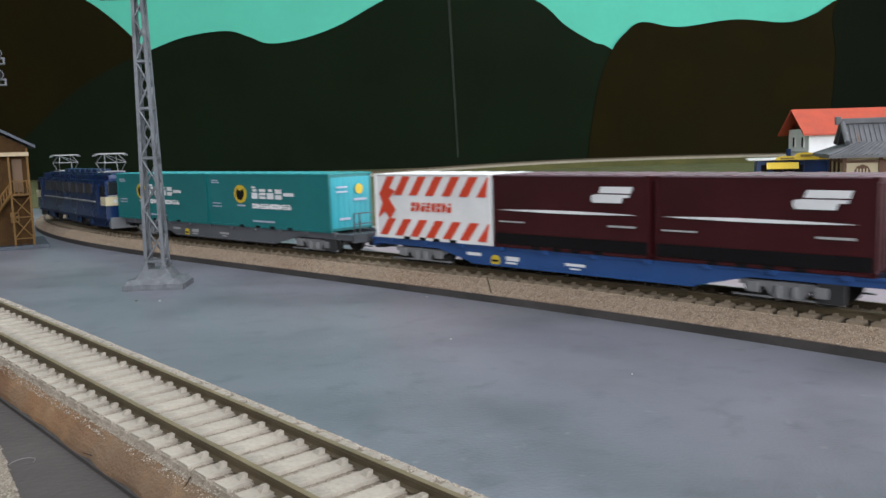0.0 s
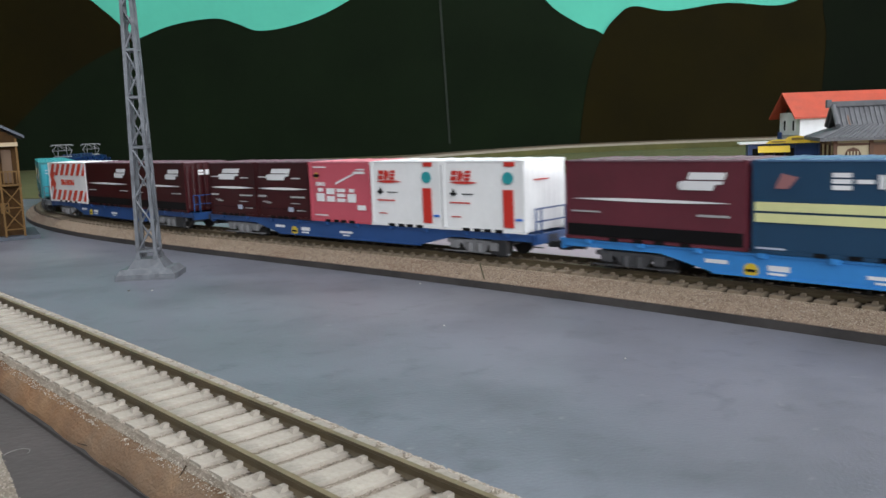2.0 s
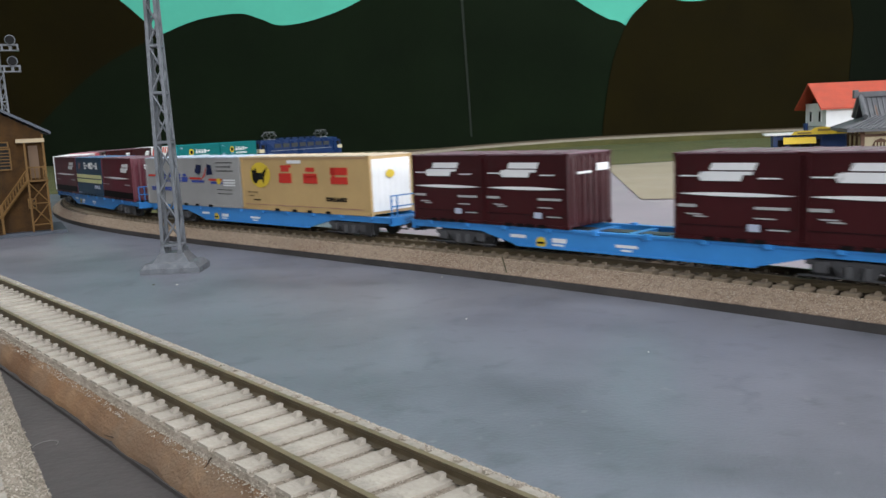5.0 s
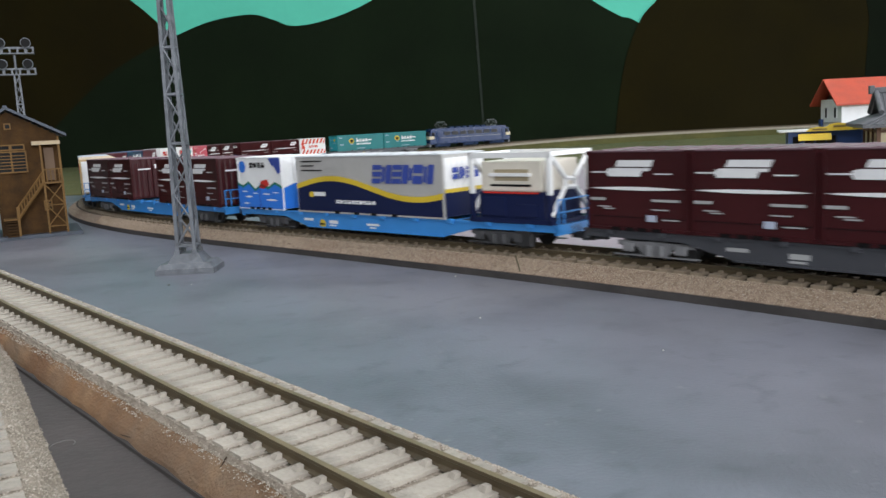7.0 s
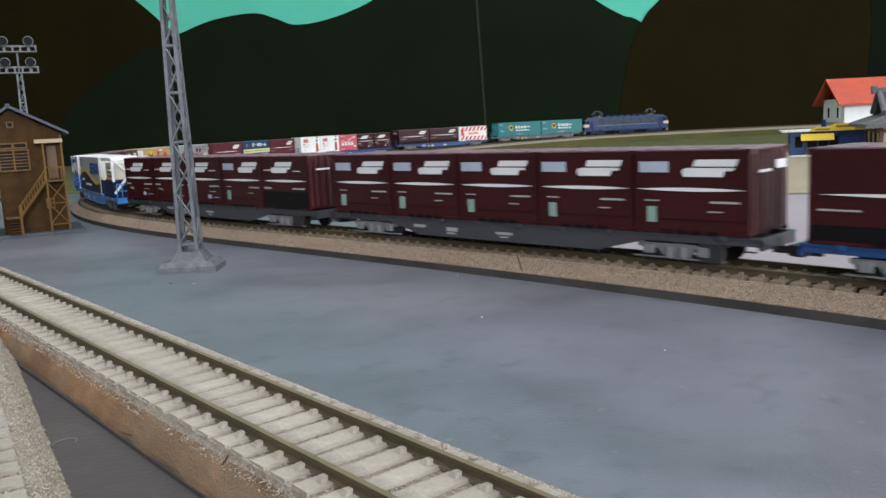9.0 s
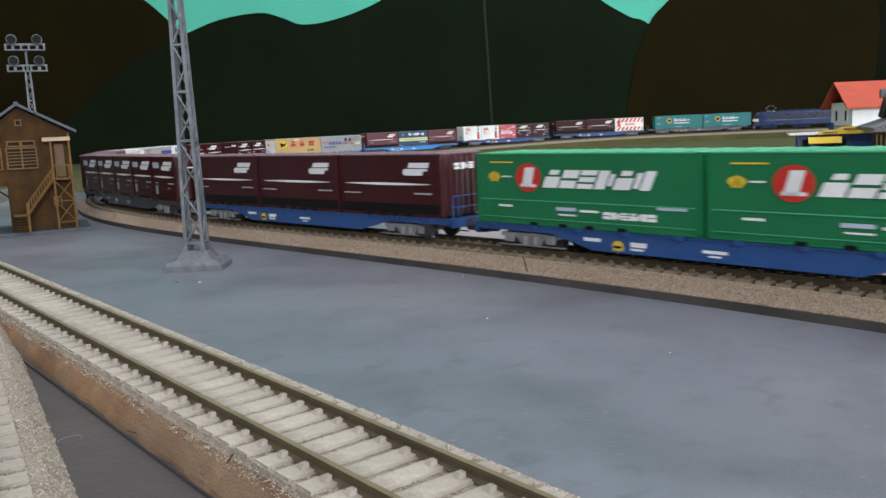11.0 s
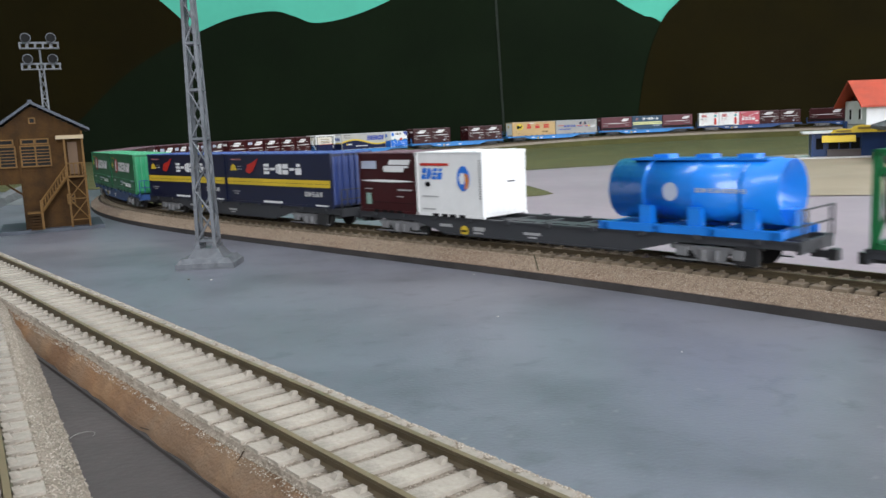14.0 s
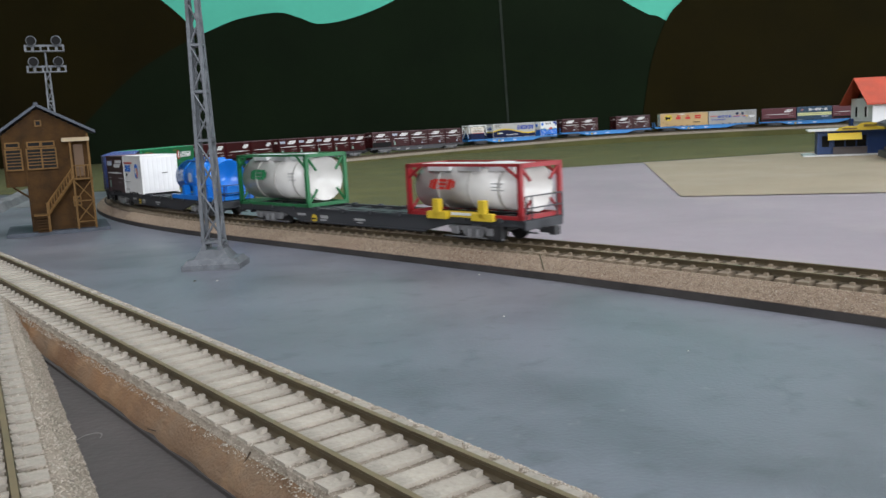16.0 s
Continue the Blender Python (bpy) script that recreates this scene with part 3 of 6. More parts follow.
def signal_box(m):
    root = empty("signal_box", m, "weathered wooden signal box with slate roof and outside stair", "building")
    W, D = 0.0624, 0.058
    part("base_plate", boxes((-0.004, W + 0.0095, -0.010, D + 0.008, 0, 0.0028), bevel=0.0003), M_SLATE, root, "dark grey base plate")
    part("lower_wall", boxes((0.016, W, 0, D, 0.0028, 0.040)), M_WOOD, root)
    part("upper_wall", boxes((0.0, W, 0, D, 0.0395, 0.080)), M_WOOD, root)
    bm = bmesh.new()
    poly(bm, [(0.0, 0.080), (W, 0.080), (W / 2 - 0.004, 0.1005)], D)
    part("gable", bm, M_WOOD, root)
    part("siding", siding(0.016, W, 0.003, 0.0395, 0.0, 16), M_WOOD, root, "weathered clapboards")
    part("siding", siding(0.0, W, 0.0395, 0.080, 0.0, 17), M_WOOD, root, "weathered clapboards")
    part("siding", siding(0, W, 0.080, 0.099, 0.0, 8, lambda z: (0.0 + (z - 0.080) * 1.33, W - (z - 0.080) * 1.72)), M_WOOD, root, "weathered clapboards")
    for side in (0, 1):
        bm = bmesh.new()
        rx, rz = W / 2 - 0.004, 0.1022
        ex, ez = (-0.006, 0.0785) if side == 0 else (W + 0.0055, 0.0795)
        pr = [(rx, rz), (ex, ez), (ex, ez + 0.0022), (rx, rz + 0.0024)]
        poly(bm, pr, D + 0.011)
        ob = part("roof", bm, M_SLATE, root, "dark slate roof slope")
        ob.location = (0, -0.006, 0)
    part("ridge_cap", boxes((W / 2 - 0.0055, W / 2 - 0.0025, -0.0065, D + 0.005, 0.1035, 0.1052)), M_SLATE, root)
    part("gable_vent", boxes((W / 2 - 0.0065, W / 2 - 0.0015, -0.0016, 0.0, 0.0865, 0.0915)), M_WOOD_L, root)
    part("vent_slot", boxes((W / 2 - 0.0055, W / 2 - 0.0025, -0.0019, -0.0012, 0.0875, 0.0905)), M_DARK, root)

    def window(x0, x1, z0, z1, bars, mid):
        f = part("window", boxes((x0, x1, -0.0012, 0.0, z0, z1)), M_DARK, root, "dark window opening")
        t = 0.0011
        fr = part("window_frame", boxes((x0 - t, x0, -0.0022, 0, z0 - t, z1 + t), (x1, x1 + t, -0.0022, 0, z0 - t, z1 + t), (x0, x1, -0.0022, 0, z1, z1 + t), (x0, x1, -0.0026, 0, z0 - t, z0), *([((x0 + x1) / 2 - 0.0006, (x0 + x1) / 2 + 0.0006, -0.0021, 0, z0, z1)] if mid else [])), M_WOOD_L, f)
        for i in range(1, bars + 1):
            z = z0 + (z1 - z0) * i / (bars + 1)
            part("glazing_bar", boxes((x0, x1, -0.0017, -0.001, z - 0.00035, z + 0.00035)), M_WOOD_L, f)

    window(0.0175, 0.0372, 0.0535, 0.0685, 5, True)
    window(0.0025, 0.0125, 0.0535, 0.0685, 5, False)
    window(0.0185, 0.0265, 0.0712, 0.0738, 0, False)
    window(0.0285, 0.0365, 0.0712, 0.0738, 0, False)
    window(0.003, 0.0115, 0.0712, 0.0738, 0, False)
    window(0.0475, 0.0515, 0.022, 0.028, 2, False)
    part("door", boxes((0.0505, 0.0575, -0.0012, 0, 0.045, 0.071)), paint("door_brown", (0.10, 0.055, 0.025), 0.6), root, "brown upper door")
    part("awning", boxes((0.0425, 0.0625, -0.012, -0.0002, 0.0735, 0.0765)), paint("awning_pale", (0.36, 0.28, 0.17), 0.6), root, "pale ribbed awning")
    part("awning_rib", boxes(*[(0.0430 + i * 0.0024, 0.0440 + i * 0.0024, -0.0124, -0.0002, 0.0765, 0.0770) for i in range(8)]), M_WOOD_L, root)
    part("landing", boxes((0.0475, 0.0625, -0.0105, 0, 0.0425, 0.0438)), M_WOOD_L, root, "wooden landing")
    for x in (0.0482, 0.0612):
        part("landing_post", boxes((x - 0.0007, x + 0.0007, -0.0105, -0.0091, 0.0028, 0.0735)), M_WOOD_L, root)
    for z0, z1 in ((0.026, 0.042), (0.009, 0.025)):
        bm = bmesh.new()
        rod(bm, (0.0482, -0.0098, z0), (0.0612, -0.0098, z1), 0.0005, 5)
        rod(bm, (0.0612, -0.0098, z0), (0.0482, -0.0098, z1), 0.0005, 5)
        rod(bm, (0.0482, -0.0098, z0 - 0.0005), (0.0612, -0.0098, z0 - 0.0005), 0.0005, 5)
        part("cross_brace", bm, M_WOOD_L, root)
    part("landing_rail", boxes((0.0482, 0.0612, -0.0104, -0.0094, 0.0535, 0.0545)), M_WOOD_L, root)
    for i in range(4):
        x = 0.0505 + i * 0.003
        part("baluster", boxes((x - 0.0004, x + 0.0004, -0.0102, -0.0096, 0.0438, 0.0535)), M_WOOD_L, root)
    xa, za, xb, zb = 0.0275, 0.0165, 0.0480, 0.0435
    for dz, r in ((0.0, 0.0010), (0.0085, 0.0008)):
        part("stair_string" if dz == 0 else "stair_rail", rod(bmesh.new(), (xa, -0.0098, za + dz), (xb, -0.0098, zb + dz), r, 4), M_WOOD_L, root)
    part("stair_string", rod(bmesh.new(), (xa, -0.002, za), (xb, -0.002, zb), 0.0010, 4), M_WOOD_L, root)
    for i in range(10):
        u = (i + 0.5) / 10
        x, z = xa + (xb - xa) * u, za + (zb - za) * u
        part("stair_tread", boxes((x - 0.0013, x + 0.0013, -0.0098, -0.0018, z, z + 0.0006)), M_WOOD_L, root)
        part("stair_baluster", boxes((x - 0.0004, x + 0.0004, -0.0101, -0.0095, z, z + 0.0085)), M_WOOD_L, root)
    part("stair_newel", boxes((xa - 0.001, xa + 0.0008, -0.0106, -0.0092, 0.0028, za + 0.0095)), M_WOOD_L, root)
    part("lower_landing", boxes((0.017, xa + 0.001, -0.0106, -0.0005, 0.0155, 0.0168)), M_WOOD_L, root)
    for i in range(6):
        z = 0.0028 + i * 0.0022
        part("step", boxes((0.0185, 0.0265, -0.0125 + i * 0.0006, -0.011 + i * 0.0008, z, z + 0.0010)), M_WOOD, root)
    for x in (0.0005, 0.016 - 0.0012, W - 0.0014):
        part("corner_board", boxes((x, x + 0.0014, -0.0012, 0.0004, 0.0395 if x < 0.01 else 0.0028, 0.0795)), M_WOOD_L if x > 0.03 else M_WOOD, root)
    part("knee_brace", rod(bmesh.new(), (0.016, 0.001, 0.030), (0.0045, 0.001, 0.0395), 0.0008, 5), M_WOOD, root)
    return root


signal_box(pose(-0.3368, 0.657, 0, 0, 0, 24.6) @ Matrix.Diagonal((1, 1, 0.98, 1)))


# ---- buildings on the square ----
M_ROOFRED = mat("red_roof", (0.40, 0.055, 0.024), 0.6, vary=0.12, scale=60, bump=0.0004, bscale=500)
M_PLASTER = mat("white_plaster", (0.74, 0.75, 0.76), 0.7, vary=0.05, scale=60)
M_TILE = mat("grey_tile", (0.10, 0.103, 0.112), 0.65, vary=0.2, scale=90)
M_TEMPLE = mat("temple_wood", (0.10, 0.045, 0.022), 0.6, vary=0.25, scale=90)
M_CREAM = mat("temple_cream", (0.50, 0.43, 0.29), 0.7, vary=0.08, scale=60)
M_KIOSK = mat("kiosk_blue", (0.012, 0.045, 0.16), 0.45, vary=0.1)
M_STONE = mat("dark_stone", (0.10, 0.095, 0.095), 0.8, vary=0.25, scale=80)


def red_house(m):
    root = empty("house", m, "white plastered house with bright red gable roof", "house")
    L, D, Z, R = 0.26, 0.078, 0.079, 0.116
    part("wall", boxes((0, L, 0, D, 0.0, Z)), M_PLASTER, root, "white plaster walls")
    bm = bmesh.new()
    poly(bm, [(0, Z), (D, Z), (D / 2, R - 0.004)], 0.002)
    g = part("gable", bm, M_TEMPLE, root, "dark timber gable")
    g.matrix_basis = pose(0.012, 0, 0, 0, 0, 90)
    for s in (0, 1):
        bm = bmesh.new()
        y0, yr = (-0.012, D / 2) if s == 0 else (D + 0.012, D / 2)
        vs = [bm.verts.new(p) for p in ((-0.016, y0, Z - 0.009), (L + 0.012, y0, Z - 0.009), (L + 0.012, yr, R), (-0.016, yr, R), (-0.016, y0, Z - 0.012), (L + 0.012, y0, Z - 0.012), (L + 0.012, yr, R - 0.003), (-0.016, yr, R - 0.003))]
        for f in ((0, 1, 2, 3), (7, 6, 5, 4), (0, 4, 5, 1), (1, 5, 6, 2), (3, 2, 6, 7), (0, 3, 7, 4)):
            bm.faces.new([vs[k] for k in f])
        part("roof", bm, M_ROOFRED, root, "bright red roof slope")
    for y in (0.018, 0.052):
        w = part("window", boxes((-0.0008, 0.001, y, y + 0.008, 0.046, 0.064)), M_DARK, root, "dark window")
        part("window_frame", boxes((-0.0014, 0.0, y - 0.0012, y, 0.045, 0.065), (-0.0014, 0.0, y + 0.008, y + 0.0092, 0.045, 0.065), (-0.0014, 0, y, y + 0.008, 0.064, 0.0652)), M_PLASTER, w)
    part("fascia", boxes((-0.002, 0.0, 0, D, 0.036, 0.038)), paint("fascia_grey", (0.30, 0.31, 0.33), 0.6), root)
    part("blue_bin", boxes((-0.006, -0.001, D - 0.012, D - 0.004, 0.0, 0.043)), M_KIOSK, root)
    return root


red_house(pose(0.770, 1.50, 0))


def temple(m):
    root = empty("hall_building", m, "dark timber hall with grey tiled hip and gable roof", "building")
    L, D = 0.20, 0.10
    part("stone_base", boxes((-0.018, L + 0.018, -0.018, D + 0.018, 0, 0.009), (-0.012, L + 0.012, -0.012, D + 0.012, 0.009, 0.013), bevel=0.0004), M_STONE, root, "dark stone plinth")
    part("wall", boxes((0, L, 0, D, 0.013, 0.046)), M_CREAM, root, "cream plaster walls")
    for z in (0.014, 0.034, 0.042):
        part("beam", boxes((-0.0015, L + 0.0015, -0.0015, D + 0.0015, z, z + 0.003)), M_TEMPLE, root, "dark timber beam")
    for i in range(6):
        x = i * L / 5
        part("post", boxes((x - 0.0022, x + 0.0022, -0.0022, 0.002, 0.013, 0.046)), M_TEMPLE, root)
    for y in (0.033, 0.066, D):
        part("post", boxes((-0.0022, 0.002, y - 0.0022, y + 0.0022, 0.013, 0.046)), M_TEMPLE, root)
    for i in (1, 3):
        part("door_panel", boxes((i * L / 5 + 0.0022, (i + 1) * L / 5 - 0.0022, -0.0010, 0.001, 0.017, 0.034)), paint("temple_panel", (0.14, 0.06, 0.025), 0.6), root, "brown timber door panel")
    for i in (0, 2, 4):
        c = (i + 0.5) * L / 5
        bm = bmesh.new()
        poly(bm, [(c - 0.009, 0.017), (c + 0.009, 0.017), (c + 0.009, 0.024), (c + 0.006, 0.0295), (c, 0.032), (c - 0.006, 0.0295), (c - 0.009, 0.024)], 0.001)
        w = part("arched_window", bm, M_TEMPLE, root, "bell shaped window")
        w.location = (0, -0.0012, 0)
        part("window_lattice", boxes(*[(c - 0.0065 + k * 0.0036, c - 0.0049 + k * 0.0036, -0.0016, -0.001, 0.018, 0.027) for k in range(4)]), M_CREAM, w)
    # roof: skirt all round, gabled top
    e, z0, z1, zr = 0.020, 0.0435, 0.058, 0.0825
    bm = bmesh.new()
    lo = [(-e, -e, z0), (L + e, -e, z0), (L + e, D + e, z0), (-e, D + e, z0)]
    hi = [(0.018, 0.016, z1), (L - 0.018, 0.016, z1), (L - 0.018, D - 0.016, z1), (0.018, D - 0.016, z1)]
    va, vb = [bm.verts.new(p) for p in lo], [bm.verts.new(p) for p in hi]
    vc = [bm.verts.new((p[0], p[1], p[2] - 0.003)) for p in lo]
    for i in range(4):
        j = (i + 1) % 4
        bm.faces.new((va[i], va[j], vb[j], vb[i]))
        bm.faces.new((vc[i], vc[j], va[j], va[i]))
    bm.faces.new(vc[::-1])
    bm.faces.new(vb)
    part("skirt_roof", bm, M_TILE, root, "grey tiled skirt roof")
    for i in range(22):
        y0, y1 = -e + 0.003 + i * (D + 2 * e - 0.006) / 21, 0.016 + (D - 0.032) * i / 21
        part("tile_roll", rod(bmesh.new(), (-e, y0, z0 + 0.0008), (0.018, y1, z1 + 0.0008), 0.0010, 5), M_TILE, root)
    for s in (0, 1):
        bm = bmesh.new()
        ya, yb = (0.010, D / 2) if s == 0 else (D - 0.010, D / 2)
        vs = []
        for dz in (0, -0.003):
            for k in range(5):
                u = k / 4
                z = (z1 - 0.004) + (zr - z1 + 0.004) * (u ** 1.35)
                vs.append([bm.verts.new((x, ya + (yb - ya) * u, z + dz)) for x in (0.004, L - 0.004)])
        for k in range(4):
            bm.faces.new((vs[k][0], vs[k][1], vs[k + 1][1], vs[k + 1][0]))
            bm.faces.new((vs[5 + k][0], vs[5 + k + 1][0], vs[5 + k + 1][1], vs[5 + k][1]))
            bm.faces.new((vs[k][0], vs[k + 1][0], vs[6 + k][0], vs[5 + k][0]))
        r = part("upper_roof", bm, M_TILE, root, "grey tiled upper roof slope")
        for i in range(34):
            x = 0.006 + i * (L - 0.012) / 33
            bm = bmesh.new()
            pts = [(x, ya + (yb - ya) * k / 4, (z1 - 0.0035) + (zr - z1 + 0.004) * ((k / 4) ** 1.35)) for k in range(5)]
            for a, b in zip(pts, pts[1:]):
                rod(bm, a, b, 0.0011, 5)
            part("tile_roll", bm, M_TILE, r)
        for i in range(38 if s == 0 else 0):
            x0 = -e + 0.002 + i * (L + 2 * e - 0.004) / 37
            x1 = 0.018 + (L - 0.036) * i / 37
            part("tile_roll", rod(bmesh.new(), (x0, -e, z0 + 0.0008), (x1, 0.016, z1 + 0.0008), 0.0010, 5), M_TILE, r)
    part("ridge", boxes((-0.002, L + 0.002, D / 2 - 0.004, D / 2 + 0.004, zr - 0.001, zr + 0.006), bevel=0.001), M_TILE, root, "thick tiled ridge")
    for x in (0.0, L):
        part("ridge_end", boxes((x - 0.004, x + 0.002, D / 2 - 0.005, D / 2 + 0.005, zr - 0.002, zr + 0.0085), bevel=0.001), M_TILE, root)
        for s in (-1, 1):
            part("descending_ridge", rod(bmesh.new(), (x + (0.004 if x == 0 else -0.004), D / 2 + s * 0.004, zr), (x + (0.004 if x == 0 else -0.004), D / 2 + s * (D / 2 - 0.008), z1), 0.0032, 8), M_TILE, root)
    bm = bmesh.new()
    poly(bm, [(0.016, z1 - 0.001), (D - 0.016, z1 - 0.001), (D / 2, zr - 0.003)], 0.002)
    g = part("gable", bm, M_TEMPLE, root, "dark timber gable")
    g.matrix_basis = pose(0.020, 0, 0, 0, 0, 90)
    part("chimney_block", boxes((0.075, 0.086, D / 2 - 0.006, D / 2 + 0.006, zr + 0.004, zr + 0.014), (0.073, 0.088, D / 2 - 0.007, D / 2 + 0.007, zr + 0.012, zr + 0.0145)), M_TILE, root)
    return root


temple(pose(0.556, 0.995, 0, 0, 0, -20))


def kiosk(m):
    root = empty("kiosk", m, "dark blue kiosk with white roof and yellow awning", "kiosk")
    L, D, H = 0.095, 0.05, 0.035
    part("slab", boxes((-0.018, L + 0.01, -0.016, D + 0.01, 0, 0.0026)), M_WHITE, root, "white slab")
    part("wall", boxes((0, L, 0.003, D, 0.0026, H)), M_KIOSK, root, "dark blue walls")
    part("counter", boxes((0.020, 0.062, -0.002, 0.004, 0.0026, 0.011), (0.020, 0.062, -0.004, 0.005, 0.011, 0.0125)), paint("kiosk_counter", (0.12, 0.10, 0.10), 0.6), root)
    for x0, x1 in ((0.022, 0.034), (0.036, 0.048), (0.050, 0.061), (0.006, 0.015)):
        part("window", boxes((x0, x1, 0.0018, 0.004, 0.013, 0.028)), M_DARK, root, "dark shop window")
    for x in (0.0, 0.0185, 0.063, L - 0.002):
        part("pilaster", boxes((x, x + 0.002, 0.0012, 0.004, 0.0026, H)), M_KIOSK, root)
    bm = bmesh.new()
    poly(bm, [(-0.012, H), (L + 0.006, H), (L + 0.006, H + 0.003), (-0.012, H + 0.002)], D + 0.016)
    r = part("roof", bm, M_WHITE, root, "white flat roof")
    r.location = (0, -0.010, 0)
    bm = boxes((0.012, 0.054, 0, 0.0012, -0.011, 0))
    a = part("awning", bm, ink("yellow"), root, "yellow sloping awning")
    a.matrix_basis = pose(0, -0.010, H - 0.003, -38, 0, 0)
    bm = bmesh.new()
    poly(bm, [(0.022, H), (0.100, H), (0.101, H + 0.004), (0.092, H + 0.006), (0.080, H + 0.0055), (0.074, H + 0.009), (0.062, H + 0.0105), (0.052, H + 0.009), (0.047, H + 0.0055), (0.036, H + 0.006), (0.026, H + 0.004)], 0.0016)
    s = part("sign_board", bm, ink("yellow"), root, "yellow shaped roof sign")
    s.location = (0, -0.0125, 0)
    part("sign_bar", boxes((0.030, 0.048, -0.0008, 0.0, H + 0.0015, H + 0.0035), (0.056, 0.072, -0.0008, 0.0, H + 0.0045, H + 0.0075), (0.080, 0.096, -0.0008, 0.0, H + 0.0015, H + 0.0038)), paint("sign_dark", (0.18, 0.12, 0.01), 0.5), s)
    return root


kiosk(pose(0.526, 1.172, 0, 0, 0, -20))


# ---- flat markings: outlines in shares of the face, from the reader's left and from below ----
def rect(a0, b0, a1, b1, k=0.0):
    return [(a0, b0), (a1, b0), (a1 + k, b1), (a0 + k, b1)]


def disc(a, b, ra, rb, n=18):
    return [(a + ra * math.cos(2 * math.pi * i / n), b + rb * math.sin(2 * math.pi * i / n)) for i in range(n)]


STROKES = (((0, 0, 1, .42), (0, .56, 1, 1)), ((0, 0, .62, 1), (.72, .18, 1, .82)), ((0, 0, 1, .26), (0, .37, 1, .63), (0, .74, 1, 1)), ((0, 0, 1, .62), (.2, .74, .8, 1)), ((0, .1, .3, .9), (.42, 0, 1, 1)), ((.05, .38, .95, .62),))


def blocks(a0, b0, a1, b1, n, k=0.0, order=(0, 1, 2, 3, 4), gap=0.22):
    """A row of n block marks made of plain bars."""
    out, w, hgt = [], (a1 - a0) / n, b1 - b0
    for i in range(n):
        for x0, y0, x1, y1 in STROKES[order[i % len(order)]]:
            p = a0 + w * i
            q = w * (1 - gap)
            out.append([(p + q * x0 + k * y0, b0 + hgt * y0), (p + q * x1 + k * y0, b0 + hgt * y0), (p + q * x1 + k * y1, b0 + hgt * y1), (p + q * x0 + k * y1, b0 + hgt * y1)])
    return out


WHOLE = ("emblem", "fork_pocket", "cloud_blue", "figure")      # marks whose shapes make one sign


def marks(root, name, color, polys, L, H, W, z0=0.0, sides=(1, -1), label="", lift=0.00016):
    for side in sides:
        bm = bmesh.new()
        for pts in polys:
            y = side * (W / 2 + lift)
            vs = [bm.verts.new(((L / 2 - a * L) if side > 0 else (a * L - L / 2), y, z0 + b * H)) for a, b in pts]
            back = [bm.verts.new((v.co.x, y - side * 0.0002, v.co.z)) for v in vs]
            bm.faces.new(vs)
            for i in range(len(vs)):
                j = (i + 1) % len(vs)
                bm.faces.new((vs[i], vs[j], back[j], back[i]))
            if name not in WHOLE:
                part(name, bm, color if not isinstance(color, str) else ink(color), root, label)
                bm = bmesh.new()
        if name in WHOLE:
            part(name, bm, color if not isinstance(color, str) else ink(color), root, label)


def end_marks(root, name, color, polys, L, H, W, ends=(-1, 1), label=""):
    for e in ends:
        bm = bmesh.new()
        for pts in polys:
            x = e * (L / 2 + 0.0011)
            vs = [bm.verts.new((x, e * (a - 0.5) * W, b * H)) for a, b in pts]
            back = [bm.verts.new((x - e * 0.0002, v.co.y, v.co.z)) for v in vs]
            bm.faces.new(vs)
            for i in range(len(vs)):
                j = (i + 1) % len(vs)
                bm.faces.new((vs[i], vs[j], back[j], back[i]))
        part(name, bm, ink(color), root, label)


CW = 0.0316                        # container width
LEN = {12: 0.0485, 20: 0.0803, 31: 0.1212}


def lens(a0, a1, b, h):
    up = [(a0 + (a1 - a0) * i / 10, b + h * math.sin(math.pi * i / 10) ** 0.8) for i in range(11)]
    return [up[0]] + [(x, 2 * b - y) for x, y in up[1:-1]] + up[::-1][:-1]


